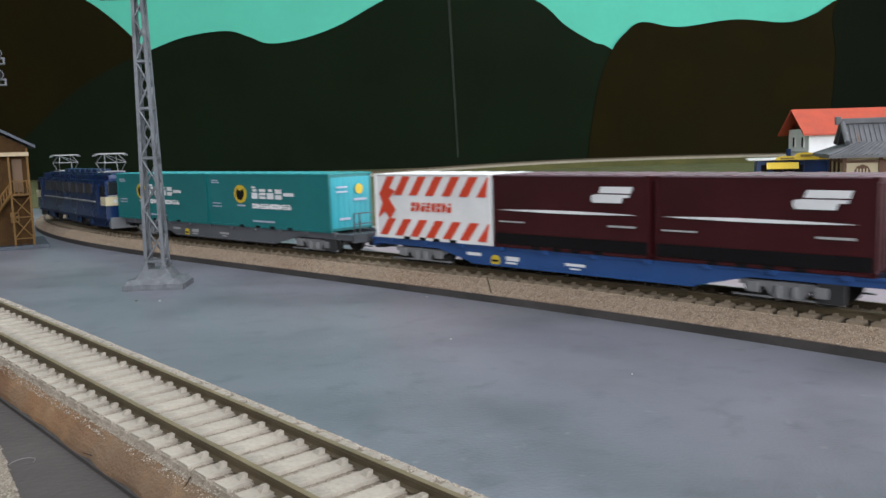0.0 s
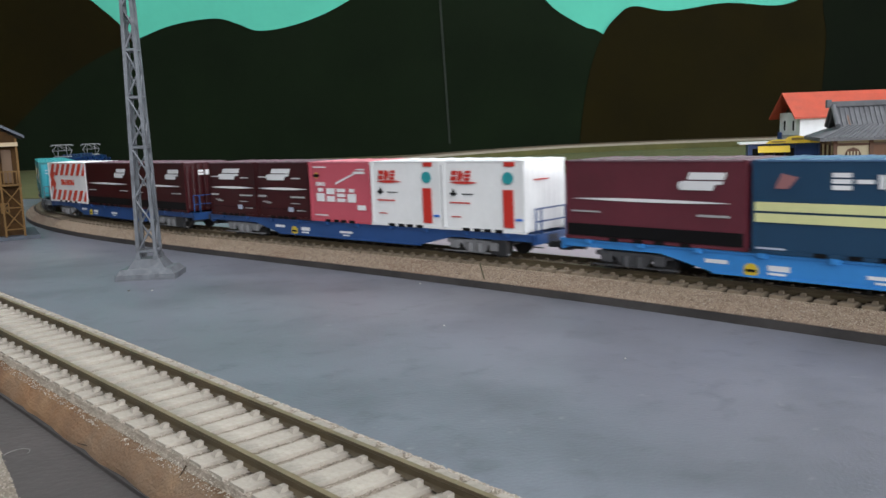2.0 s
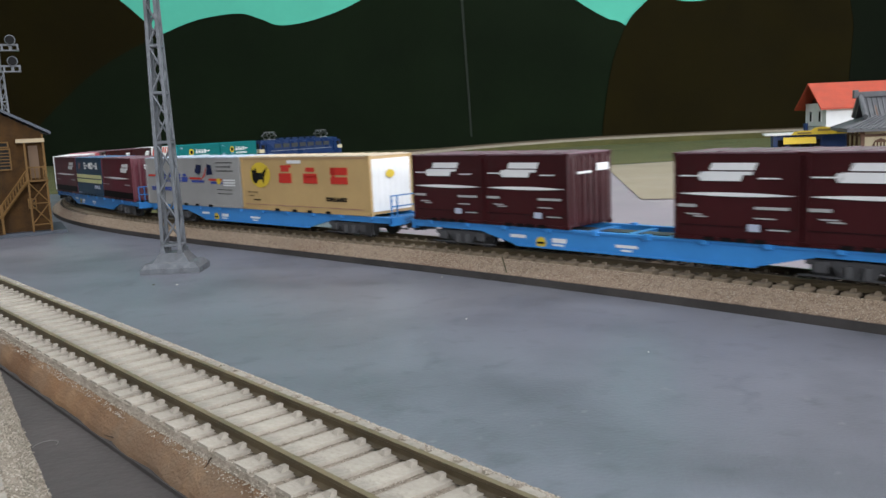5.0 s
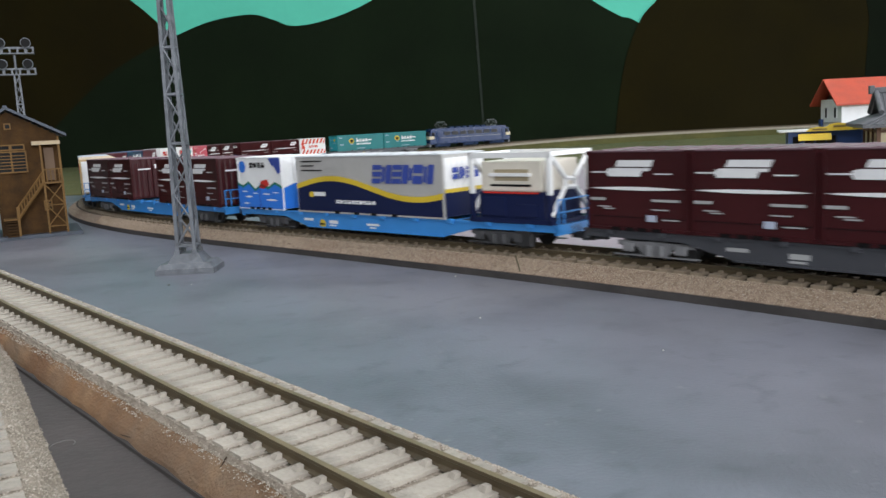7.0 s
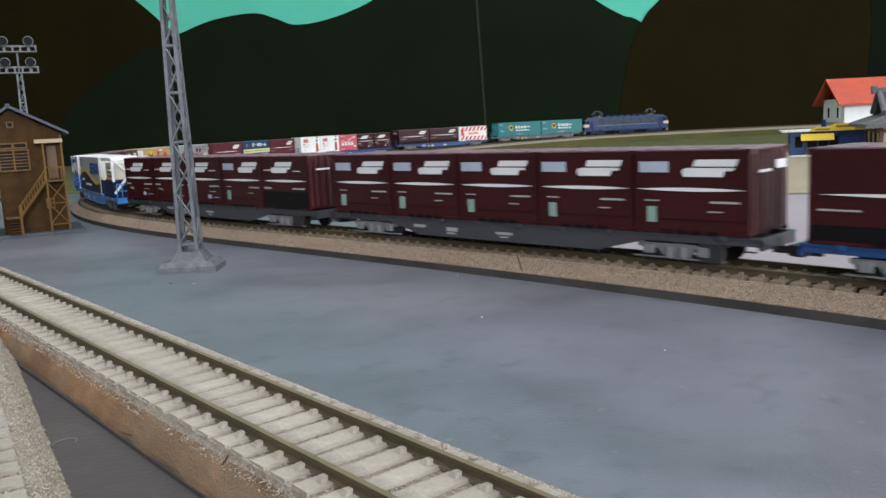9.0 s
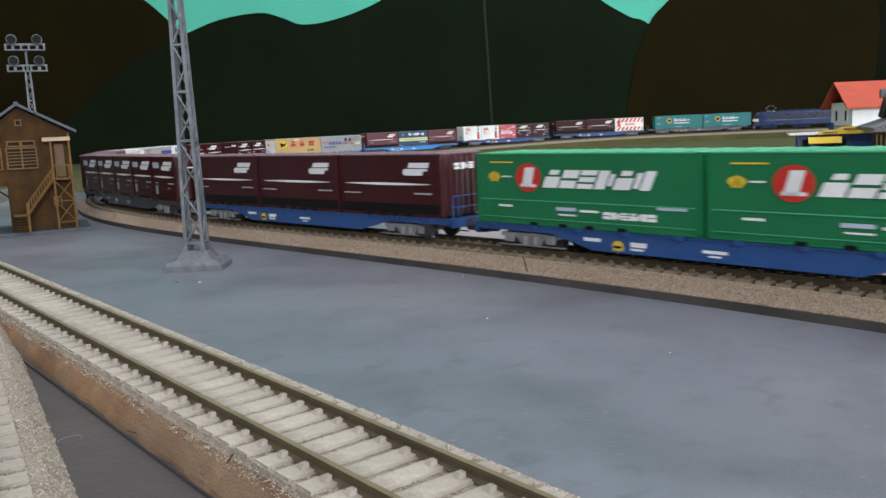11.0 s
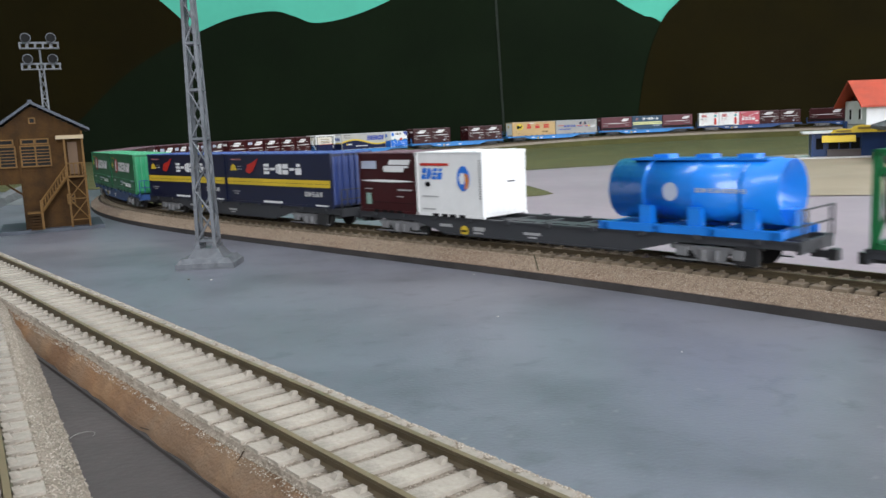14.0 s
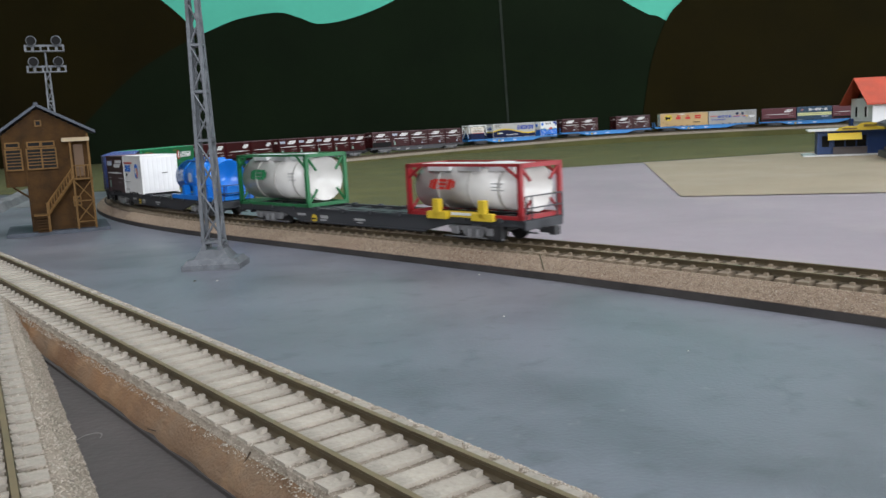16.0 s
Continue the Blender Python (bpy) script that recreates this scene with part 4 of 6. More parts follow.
def shell(feet, material, roof, label, high=2.62, ribs=0, doors=None, pockets=True, plain=False):
    """The plain box of a container with its roof, ends, corner posts and castings."""
    L, H, W = LEN[feet], high * U, CW
    root = empty("freight_container", pose(0, 0, 0), label, "container", "containers of the train")
    part("body", boxes((-L / 2 + 0.0004, L / 2 - 0.0004, -W / 2 + 0.0004, W / 2 - 0.0004, 0.0006, H - 0.0005), bevel=0.0003), material, root)
    # Roof paints are lighter than the bodies: overhead sheen put into the colour.
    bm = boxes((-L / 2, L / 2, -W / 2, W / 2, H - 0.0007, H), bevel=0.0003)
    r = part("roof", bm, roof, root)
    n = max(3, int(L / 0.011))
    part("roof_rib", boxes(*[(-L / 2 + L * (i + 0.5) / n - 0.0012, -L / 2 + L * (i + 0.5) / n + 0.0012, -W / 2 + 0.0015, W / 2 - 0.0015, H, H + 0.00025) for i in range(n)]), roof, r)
    for sx in (-1, 1):
        for sy in (-1, 1):
            x, y = sx * (L / 2 - 0.0007), sy * (W / 2 - 0.0007)
            p = part("corner_post", boxes((x - 0.0007, x + 0.0007, y - 0.0007, y + 0.0007, 0.0, H - 0.0007)), material, root)
            for z in (0.0, H - 0.0017):
                part("corner_casting", boxes((x - 0.0011, x + 0.0011, y - 0.0008, y + 0.0008, z, z + 0.0015)), material, p)
        e = sx * L / 2
        bm = bmesh.new()
        edge = []
        for i in range(7):
            y = -W / 2 + 0.0016 + (W - 0.0032) * i / 7
            w = (W - 0.0032) / 7
            edge += [(y, 0.0), (y + 0.25 * w, 0.0002 if plain else 0.0005), (y + 0.75 * w, 0.0002 if plain else 0.0005), (y + w, 0.0)]
        lowv = [bm.verts.new((e + sx * d_, y, 0.0022)) for y, d_ in edge]
        topv = [bm.verts.new((e + sx * d_, y, H - 0.0022)) for y, d_ in edge]
        for i in range(len(edge) - 1):
            bm.faces.new((lowv[i], lowv[i + 1], topv[i + 1], topv[i]))
        bmesh.ops.remove_doubles(bm, verts=bm.verts, dist=1e-6)
        # Teal, green and navy doors carry the light on the ends as brighter paint.
        d = part("end_door", bm, doors or material, root)
        if plain:
            continue
        part("lock_rod", boxes(*[(min(e, e + sx * 0.0009), max(e, e + sx * 0.0009), y - 0.0002, y + 0.0002, 0.001, H - 0.001) for y in (-W * 0.22, -W * 0.07, W * 0.07, W * 0.22)]), doors or material, d, "thin locking rods")
    if ribs:
        for side in (1, -1):
            y = side * W / 2
            for i in range(ribs):
                x = -L / 2 + L * (i + 0.5) / ribs
                part("side_rib", boxes((x - 0.0005, x + 0.0005, min(y - side * 0.0005, y + side * 0.0002), max(y - side * 0.0005, y + side * 0.0002), 0.002, H - 0.002)), material, root)
    part("bottom_rail", boxes((-L / 2, L / 2, -W / 2 - 0.0001, -W / 2 + 0.0009, 0.0001, 0.0013), (-L / 2, L / 2, W / 2 - 0.0009, W / 2 + 0.0001, 0.0001, 0.0013)), material, root)
    if pockets:
        marks(root, "fork_pocket", "black", [rect(c - 0.0022 / L, 0.0, c + 0.0022 / L, 0.045) for c in (0.3, 0.44, 0.56, 0.7)], L, H, W, lift=0.0003)
    return root, L, H, W


def brand(a, b, w, h, k):
    """A slanted two-tier emblem."""
    return [rect(a + 0.20 * w, b + 0.60 * h, a + 0.97 * w, b + h, k * 0.25), rect(a + 0.03 * w, b, a + 0.74 * w, b + 0.52 * h, k * 0.35), rect(a + 0.76 * w, b + 0.34 * h, a + 0.93 * w, b + 0.52 * h, k * 0.1),
            disc(a + 0.06 * w, b + 0.26 * h, 0.06 * w, 0.24 * h, 10)]


def brown12(labelled, skirted=False):
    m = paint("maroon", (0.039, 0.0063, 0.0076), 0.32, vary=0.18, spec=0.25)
    root, L, H, W = shell(12, m, paint("maroon_roof_lit", (0.16, 0.09, 0.11), 0.5, vary=0.15), "dark maroon twelve foot container with white stripe" + (" and pale label" if labelled else " and black skirt" if skirted else ""))
    if skirted:
        marks(root, "skirt", "black", [rect(0.012, 0.03, 0.988, 0.33)], L, H, W, label="black skirt", lift=0.0002)
    marks(root, "emblem", "white", brand(*((0.44, 0.68, 0.46, 0.20, 0.10) if labelled else (0.21, 0.68, 0.46, 0.20, 0.10))), L, H, W, label="white slanted emblem")
    end_marks(root, "end_label", "white", [rect(0.62, 0.74, 0.9, 0.84), rect(0.18, 0.72, 0.5, 0.75)], L, H, W)
    marks(root, "stripe", "white", [lens(0.03, 0.97, 0.53, 0.022)], L, H, W, label="white tapering stripe")
    if labelled:
        marks(root, "small_print", "silver", [rect(0.10, 0.385, 0.23, 0.40), rect(0.68, 0.375, 0.92, 0.40), rect(0.66, 0.27, 0.78, 0.285)], L, H, W)
    else:
        marks(root, "small_print", "silver", [rect(0.03, 0.375, 0.19, 0.41), rect(0.11, 0.29, 0.24, 0.305), rect(0.17, 0.265, 0.28, 0.28), rect(0.66, 0.375, 0.92, 0.405), rect(0.66, 0.27, 0.82, 0.285), rect(0.76, 0.15, 0.92, 0.165)], L, H, W)
    marks(root, "panel_joint", "black", [rect(0.02, 0.17, 0.98, 0.176)], L, H, W, lift=0.0001)
    if labelled:
        marks(root, "pale_label", "pale", [rect(0.05, 0.73, 0.32, 0.86)], L, H, W, label="pale blue label panel")
        marks(root, "mint_tag", "mint", [rect(0.12, 0.13, 0.205, 0.32)], L, H, W)
    else:
        marks(root, "pale_tag", "pale", [rect(0.61, 0.13, 0.70, 0.21)], L, H, W)
        marks(root, "emblem_line", "white", [rect(0.05, 0.725, 0.22, 0.74), rect(0.69, 0.705, 0.85, 0.72)], L, H, W)
    return root


def brown20(light=False):
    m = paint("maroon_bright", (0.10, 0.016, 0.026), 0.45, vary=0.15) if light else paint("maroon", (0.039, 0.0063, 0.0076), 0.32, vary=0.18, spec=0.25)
    root, L, H, W = shell(20, m, paint("maroon_roof_lit", (0.16, 0.09, 0.11), 0.5, vary=0.15), "maroon twenty foot container with black skirt and white stripe")
    marks(root, "skirt", "black", [rect(0.012, 0.05, 0.988, 0.20)], L, H, W, label="black skirt")
    marks(root, "emblem", "white", brand(0.66, 0.66, 0.24, 0.20, 0.05), L, H, W, label="white slanted emblem")
    marks(root, "stripe", "white", [lens(0.04, 0.93, 0.52, 0.02)], L, H, W, label="white tapering stripe")
    marks(root, "small_print", "silver", [rect(0.04, 0.35, 0.22, 0.37), rect(0.76, 0.36, 0.92, 0.385)], L, H, W)
    end_marks(root, "end_print", "white", blocks(0.3, 0.74, 0.8, 0.84, 3), L, H, W)
    return root


def teal31():
    m = paint("teal_paint", (0.004, 0.145, 0.15), 0.4)
    root, L, H, W = shell(31, m, paint("teal_roof_lit", (0.01, 0.24, 0.25), 0.45), "teal thirty-one foot container with yellow disc emblem", plain=True, doors=paint("teal_door_lit", (0.02, 0.30, 0.36), 0.4))
    marks(root, "disc", "yellow", [disc(0.30, 0.62, 0.055, 0.17)], L, H, W, label="yellow round emblem")
    marks(root, "disc_figure", "black", [[(0.265, 0.6), (0.275, 0.72), (0.3, 0.68), (0.33, 0.72), (0.335, 0.6), (0.31, 0.5), (0.28, 0.52)]], L, H, W, lift=0.0004)
    marks(root, "word_mark", "white", blocks(0.40, 0.54, 0.66, 0.72, 4, order=(3, 2, 3, 0)) + [rect(0.66, 0.6, 0.74, 0.66), rect(0.40, 0.735, 0.43, 0.77)], L, H, W, label="white block mark")
    marks(root, "second_line", "white", blocks(0.40, 0.36, 0.72, 0.45, 9, gap=0.12), L, H, W)
    marks(root, "small_print", "pale", [rect(0.04, 0.82, 0.11, 0.84), rect(0.04, 0.86, 0.10, 0.88), rect(0.04, 0.42, 0.12, 0.44), rect(0.04, 0.36, 0.12, 0.38), rect(0.27, 0.39, 0.34, 0.42), rect(0.4, 0.11, 0.58, 0.14)], L, H, W)
    end_marks(root, "end_disc", "yellow", [disc(0.68, 0.72, 0.09, 0.09)], L, H, W)
    end_marks(root, "end_print", "pale", [rect(0.15, 0.75, 0.4, 0.78), rect(0.15, 0.67, 0.4, 0.7), rect(0.55, 0.52, 0.85, 0.56), rect(0.2, 0.2, 0.45, 0.24)], L, H, W)
    return root


def striped20():
    m = paint("box_white", (0.76, 0.76, 0.75), 0.4)
    root, L, H, W = shell(20, m, M_WHITE, "white container with red diagonal stripes")
    clip = lambda pts: [(min(0.992, max(0.008, a)), b) for a, b in pts]
    top = [clip(rect(0.045 + 0.142 * i, 0.68, 0.115 + 0.142 * i, 0.965, 0.085)) for i in range(7)]
    low = [clip(rect(0.045 + 0.142 * i, 0.05, 0.115 + 0.142 * i, 0.31, 0.085)) for i in range(7)]
    marks(root, "stripe", "vermilion", top + low, L, H, W, label="red diagonal stripe")
    marks(root, "runner_shape", "vermilion", [[(0.03, 0.3), (0.08, 0.55), (0.05, 0.7), (0.13, 0.8), (0.2, 0.74), (0.14, 0.62), (0.2, 0.45), (0.15, 0.3), (0.1, 0.42)]], L, H, W, label="red angular emblem", lift=0.0003)
    marks(root, "word_mark", "vermilion", blocks(0.34, 0.44, 0.70, 0.575, 8, 0.01, gap=0.3, order=(0, 1, 3, 2, 4)), L, H, W, label="red block mark")
    return root


def pink12():
    m = paint("pink_paint", (0.50, 0.085, 0.115), 0.45)
    root, L, H, W = shell(12, m, paint("pink_roof_lit", (0.62, 0.2, 0.24), 0.45), "pink twelve foot container with white block marks")
    marks(root, "word_mark", "white", blocks(0.12, 0.34, 0.82, 0.56, 4, order=(3, 0, 2, 3)) + [[(0.45, 0.62), (0.75, 0.78), (0.78, 0.82), (0.46, 0.66)]] + blocks(0.12, 0.6, 0.28, 0.66, 3), L, H, W, label="white block mark")
    marks(root, "small_print", "white", [rect(0.08, 0.9, 0.3, 0.92), rect(0.75, 0.8, 0.93, 0.84), rect(0.8, 0.86, 0.93, 0.88), rect(0.8, 0.22, 0.93, 0.30), rect(0.08, 0.1, 0.3, 0.12)], L, H, W)
    marks(root, "emblem", "yellow", [disc(0.13, 0.77, 0.035, 0.045)], L, H, W)
    marks(root, "emblem_core", "black", [disc(0.13, 0.77, 0.055, 0.03)], L, H, W, lift=0.0003)
    return root


def white12():
    m = paint("box_white", (0.76, 0.76, 0.75), 0.4)
    root, L, H, W = shell(12, m, M_WHITE, "white twelve foot container with red upright band", plain=True)
    k = dict(lift=0.0004)
    marks(root, "red_band", "red", [rect(0.76, 0.08, 0.88, 0.60), rect(0.78, 0.92, 0.90, 0.98)], L, H, W, label="red upright band", **k)
    marks(root, "globe", "teal", [disc(0.82, 0.76, 0.065, 0.085)], L, H, W, **k)
    marks(root, "word_mark", "red", blocks(0.12, 0.72, 0.38, 0.86, 3, 0.02) + [lens(0.1, 0.46, 0.69, 0.02)], L, H, W, label="red block mark", **k)
    marks(root, "star", "black", [[(0.10, 0.53), (0.15, 0.49), (0.2, 0.53), (0.17, 0.55), (0.15, 0.61), (0.13, 0.55)], rect(0.26, 0.52, 0.4, 0.535)], L, H, W, **k)
    marks(root, "small_print", "red", [rect(0.1, 0.39, 0.36, 0.41), rect(0.12, 0.19, 0.24, 0.205)], L, H, W, **k)
    marks(root, "blue_tag", "sea", [rect(0.9, 0.18, 0.98, 0.21)], L, H, W, **k)
    end_marks(root, "end_print", "red", [rect(0.2, 0.72, 0.55, 0.74)], L, H, W)
    return root


def kblue20():
    m = paint("slate_blue", (0.010, 0.045, 0.095), 0.42)
    root, L, H, W = shell(20, m, paint("slate_blue_roof_lit", (0.07, 0.14, 0.25), 0.45), "dark blue container with pale yellow double band")
    marks(root, "band", "cream", [rect(0.012, 0.46, 0.988, 0.555), rect(0.012, 0.34, 0.988, 0.435)], L, H, W, label="pale yellow band")
    marks(root, "word_mark", "white", blocks(0.34, 0.70, 0.88, 0.87, 6, 0.0, order=(2, 5, 4, 0, 5, 3), gap=0.15), L, H, W, label="white block mark")
    marks(root, "small_print", "pale", blocks(0.7, 0.2, 0.92, 0.29, 4) + [rect(0.02, 0.05, 0.15, 0.07)], L, H, W)
    marks(root, "dim_bird", "dim", [[(0.1, 0.7), (0.13, 0.86), (0.2, 0.82), (0.16, 0.7)]], L, H, W)
    return root


def steel31():
    m = paint("box_steel", (0.30, 0.295, 0.285), 0.4)
    root, L, H, W = shell(31, m, paint("steel_roof_lit", (0.42, 0.47, 0.55), 0.35), "grey thirty-one foot container with blue and red marks")
    marks(root, "red_line", "red", [rect(0.03, 0.60, 0.19, 0.64), rect(0.50, 0.55, 0.62, 0.59), rect(0.70, 0.53, 0.83, 0.57), [(0.6, 0.5), (0.66, 0.62), (0.68, 0.8), (0.64, 0.6)]], L, H, W, label="red dash")
    marks(root, "word_mark", "blue", blocks(0.19, 0.49, 0.49, 0.66, 4, 0.0, order=(3, 0, 2, 3)) + blocks(0.06, 0.30, 0.36, 0.38, 8, gap=0.15) + [rect(0.52, 0.49, 0.65, 0.53), rect(0.72, 0.47, 0.83, 0.51)], L, H, W, label="blue block mark")
    marks(root, "figure", "navy", [[(0.56, 0.7), (0.58, 0.86), (0.63, 0.84), (0.62, 0.7), (0.6, 0.64)], [(0.68, 0.64), (0.69, 0.86), (0.73, 0.84), (0.74, 0.66)]], L, H, W)
    marks(root, "yellow_spot", "yellow", [disc(0.80, 0.52, 0.022, 0.06)], L, H, W, lift=0.0003)
    marks(root, "white_label", "white", [rect(0.845, 0.53, 0.955, 0.56), rect(0.845, 0.48, 0.955, 0.51), rect(0.845, 0.43, 0.955, 0.46)], L, H, W)
    marks(root, "small_print", "black", [rect(0.78, 0.88, 0.94, 0.895), rect(0.78, 0.80, 0.92, 0.815), rect(0.78, 0.72, 0.94, 0.735), rect(0.78, 0.35, 0.92, 0.36), rect(0.78, 0.27, 0.92, 0.28)], L, H, W)
    return root


def tan31():
    m = paint("box_tan", (0.47, 0.315, 0.135), 0.42)
    root, L, H, W = shell(31, m, paint("tan_roof_lit", (0.56, 0.46, 0.34), 0.45), "tan thirty-one foot container with yellow oval emblem", plain=True, doors=paint("box_white", (0.76, 0.76, 0.75), 0.4))
    marks(root, "oval", "yellow", [disc(0.17, 0.66, 0.085, 0.235, 24)], L, H, W, label="yellow oval emblem")
    marks(root, "oval_figure", "black", [[(0.105, 0.56), (0.10, 0.78), (0.12, 0.74), (0.135, 0.79), (0.145, 0.7), (0.19, 0.7), (0.235, 0.8), (0.205, 0.62), (0.2, 0.5), (0.185, 0.58), (0.15, 0.56), (0.14, 0.5), (0.125, 0.5)]], L, H, W, lift=0.0004)
    marks(root, "word_mark", "red", blocks(0.33, 0.52, 0.43, 0.8, 1, 0.0, order=(3,), gap=0) + blocks(0.525, 0.52, 0.63, 0.8, 1, order=(3,), gap=0) + blocks(0.73, 0.52, 0.85, 0.8, 1, order=(0,), gap=0)
          + [rect(0.345, 0.8, 0.43, 0.84), rect(0.535, 0.62, 0.63, 0.65), rect(0.74, 0.62, 0.76, 0.8)], L, H, W, label="three red block marks")
    marks(root, "small_print", "black", blocks(0.69, 0.22, 0.84, 0.29, 6, gap=0.15) + [rect(0.05, 0.33, 0.14, 0.34), rect(0.06, 0.26, 0.1, 0.27), rect(0.1, 0.18, 0.16, 0.2)], L, H, W)
    marks(root, "red_label", "white", [rect(0.4, 0.87, 0.51, 0.93)], L, H, W)
    marks(root, "frame_line", "dim", [rect(0.02, 0.1, 0.95, 0.108), rect(0.02, 0.95, 0.98, 0.955)], L, H, W)
    end_marks(root, "end_emblem", "yellow", [disc(0.45, 0.68, 0.1, 0.07)], L, H, W)
    return root


def sea12():
    m = paint("box_white", (0.76, 0.76, 0.75), 0.4)
    root, L, H, W = shell(12, m, M_WHITE, "white container painted with a blue sea and red splash", ribs=0)
    wave = [(0.0, 0.02), (1.0, 0.02), (1.0, 0.42), (0.85, 0.5), (0.7, 0.4), (0.55, 0.46), (0.4, 0.36), (0.25, 0.5), (0.12, 0.42), (0.0, 0.48)]
    marks(root, "sea", "sea", [wave], L, H, W, label="bright blue painted sea")
    marks(root, "cloud_blue", "sea", [disc(0.12, 0.82, 0.075, 0.115)], L, H, W)
    crest = wave[2:]
    marks(root, "green_crest", "sea_green", [[(a, b - 0.012) for a, b in crest] + [(a, b + 0.035) for a, b in crest[::-1]]], L, H, W, lift=0.0003)
    marks(root, "corner_sky", "blue", [[(0.74, 0.985), (0.99, 0.985), (0.99, 0.72), (0.93, 0.68), (0.88, 0.80), (0.80, 0.86)]], L, H, W, lift=0.0003)
    marks(root, "door_line", "blue", [rect(0.497, 0.03, 0.503, 0.5)], L, H, W, lift=0.0004)
    marks(root, "red_splash", "red", [[(0.5, 0.42), (0.55, 0.55), (0.68, 0.58), (0.72, 0.48), (0.6, 0.4)]], L, H, W, lift=0.0003)
    marks(root, "word_mark", "black", blocks(0.3, 0.8, 0.66, 0.9, 4), L, H, W)
    marks(root, "foam", "white", [lens(0.08, 0.22, 0.34, 0.012), lens(0.16, 0.34, 0.24, 0.018), lens(0.34, 0.46, 0.31, 0.01), lens(0.56, 0.74, 0.30, 0.012), lens(0.62, 0.9, 0.19, 0.016), lens(0.78, 0.93, 0.33, 0.01), lens(0.1, 0.26, 0.11, 0.01)], L, H, W, lift=0.0003)
    end_marks(root, "end_sea", "sea", [[(0.02, 0.03), (0.98, 0.03), (0.98, 0.45), (0.6, 0.4), (0.3, 0.5), (0.02, 0.42)], disc(0.5, 0.75, 0.16, 0.12)], L, H, W)
    return root


def wave31():
    m = paint("box_wave", (0.40, 0.39, 0.37), 0.4)
    root, L, H, W = shell(31, m, paint("wave_roof_lit", (0.55, 0.56, 0.58), 0.4), "grey and navy container with yellow wave", plain=True, doors=paint("box_white", (0.76, 0.76, 0.75), 0.4))
    f = lambda a: 0.45 + 0.16 * math.cos(2 * math.pi * (a - 0.27) / 1.12) + 0.0
    xs = [i / 24 for i in range(25)]
    marks(root, "navy_field", "navy", [[(0.006, 0.03), (0.994, 0.03)] + [(min(0.994, max(0.006, a)), f(a) - 0.03) for a in xs[::-1]]], L, H, W, label="navy lower field")
    marks(root, "yellow_wave", "yellow", [[(a, f(a) - 0.045) for a in xs] + [(a, f(a) + 0.045) for a in xs[::-1]]], L, H, W, label="yellow wave band", lift=0.0003)
    marks(root, "word_mark", "blue", blocks(0.56, 0.54, 0.95, 0.84, 6, 0.015, order=(2, 4, 2, 1, 0, 4), gap=0.1), L, H, W, label="blue block mark", lift=0.0004)
    marks(root, "small_print", "black", [rect(0.04, 0.9, 0.2, 0.92), rect(0.04, 0.82, 0.14, 0.84), rect(0.04, 0.74, 0.2, 0.76)], L, H, W)
    marks(root, "emblem", "yellow", [disc(0.115, 0.325, 0.02, 0.05)], L, H, W, lift=0.0004)
    marks(root, "white_print", "white", blocks(0.3, 0.18, 0.58, 0.24, 10, gap=0.2) + [rect(0.13, 0.3, 0.22, 0.37)], L, H, W, lift=0.0004)
    end_marks(root, "end_field", "navy", [rect(0.02, 0.03, 0.98, 0.4)], L, H, W)
    end_marks(root, "end_band", "yellow", [rect(0.02, 0.4, 0.98, 0.46)], L, H, W)
    for block in blocks(0.2, 0.6, 0.85, 0.78, 4):
        end_marks(root, "end_mark", "blue", [block], L, H, W)
    return root


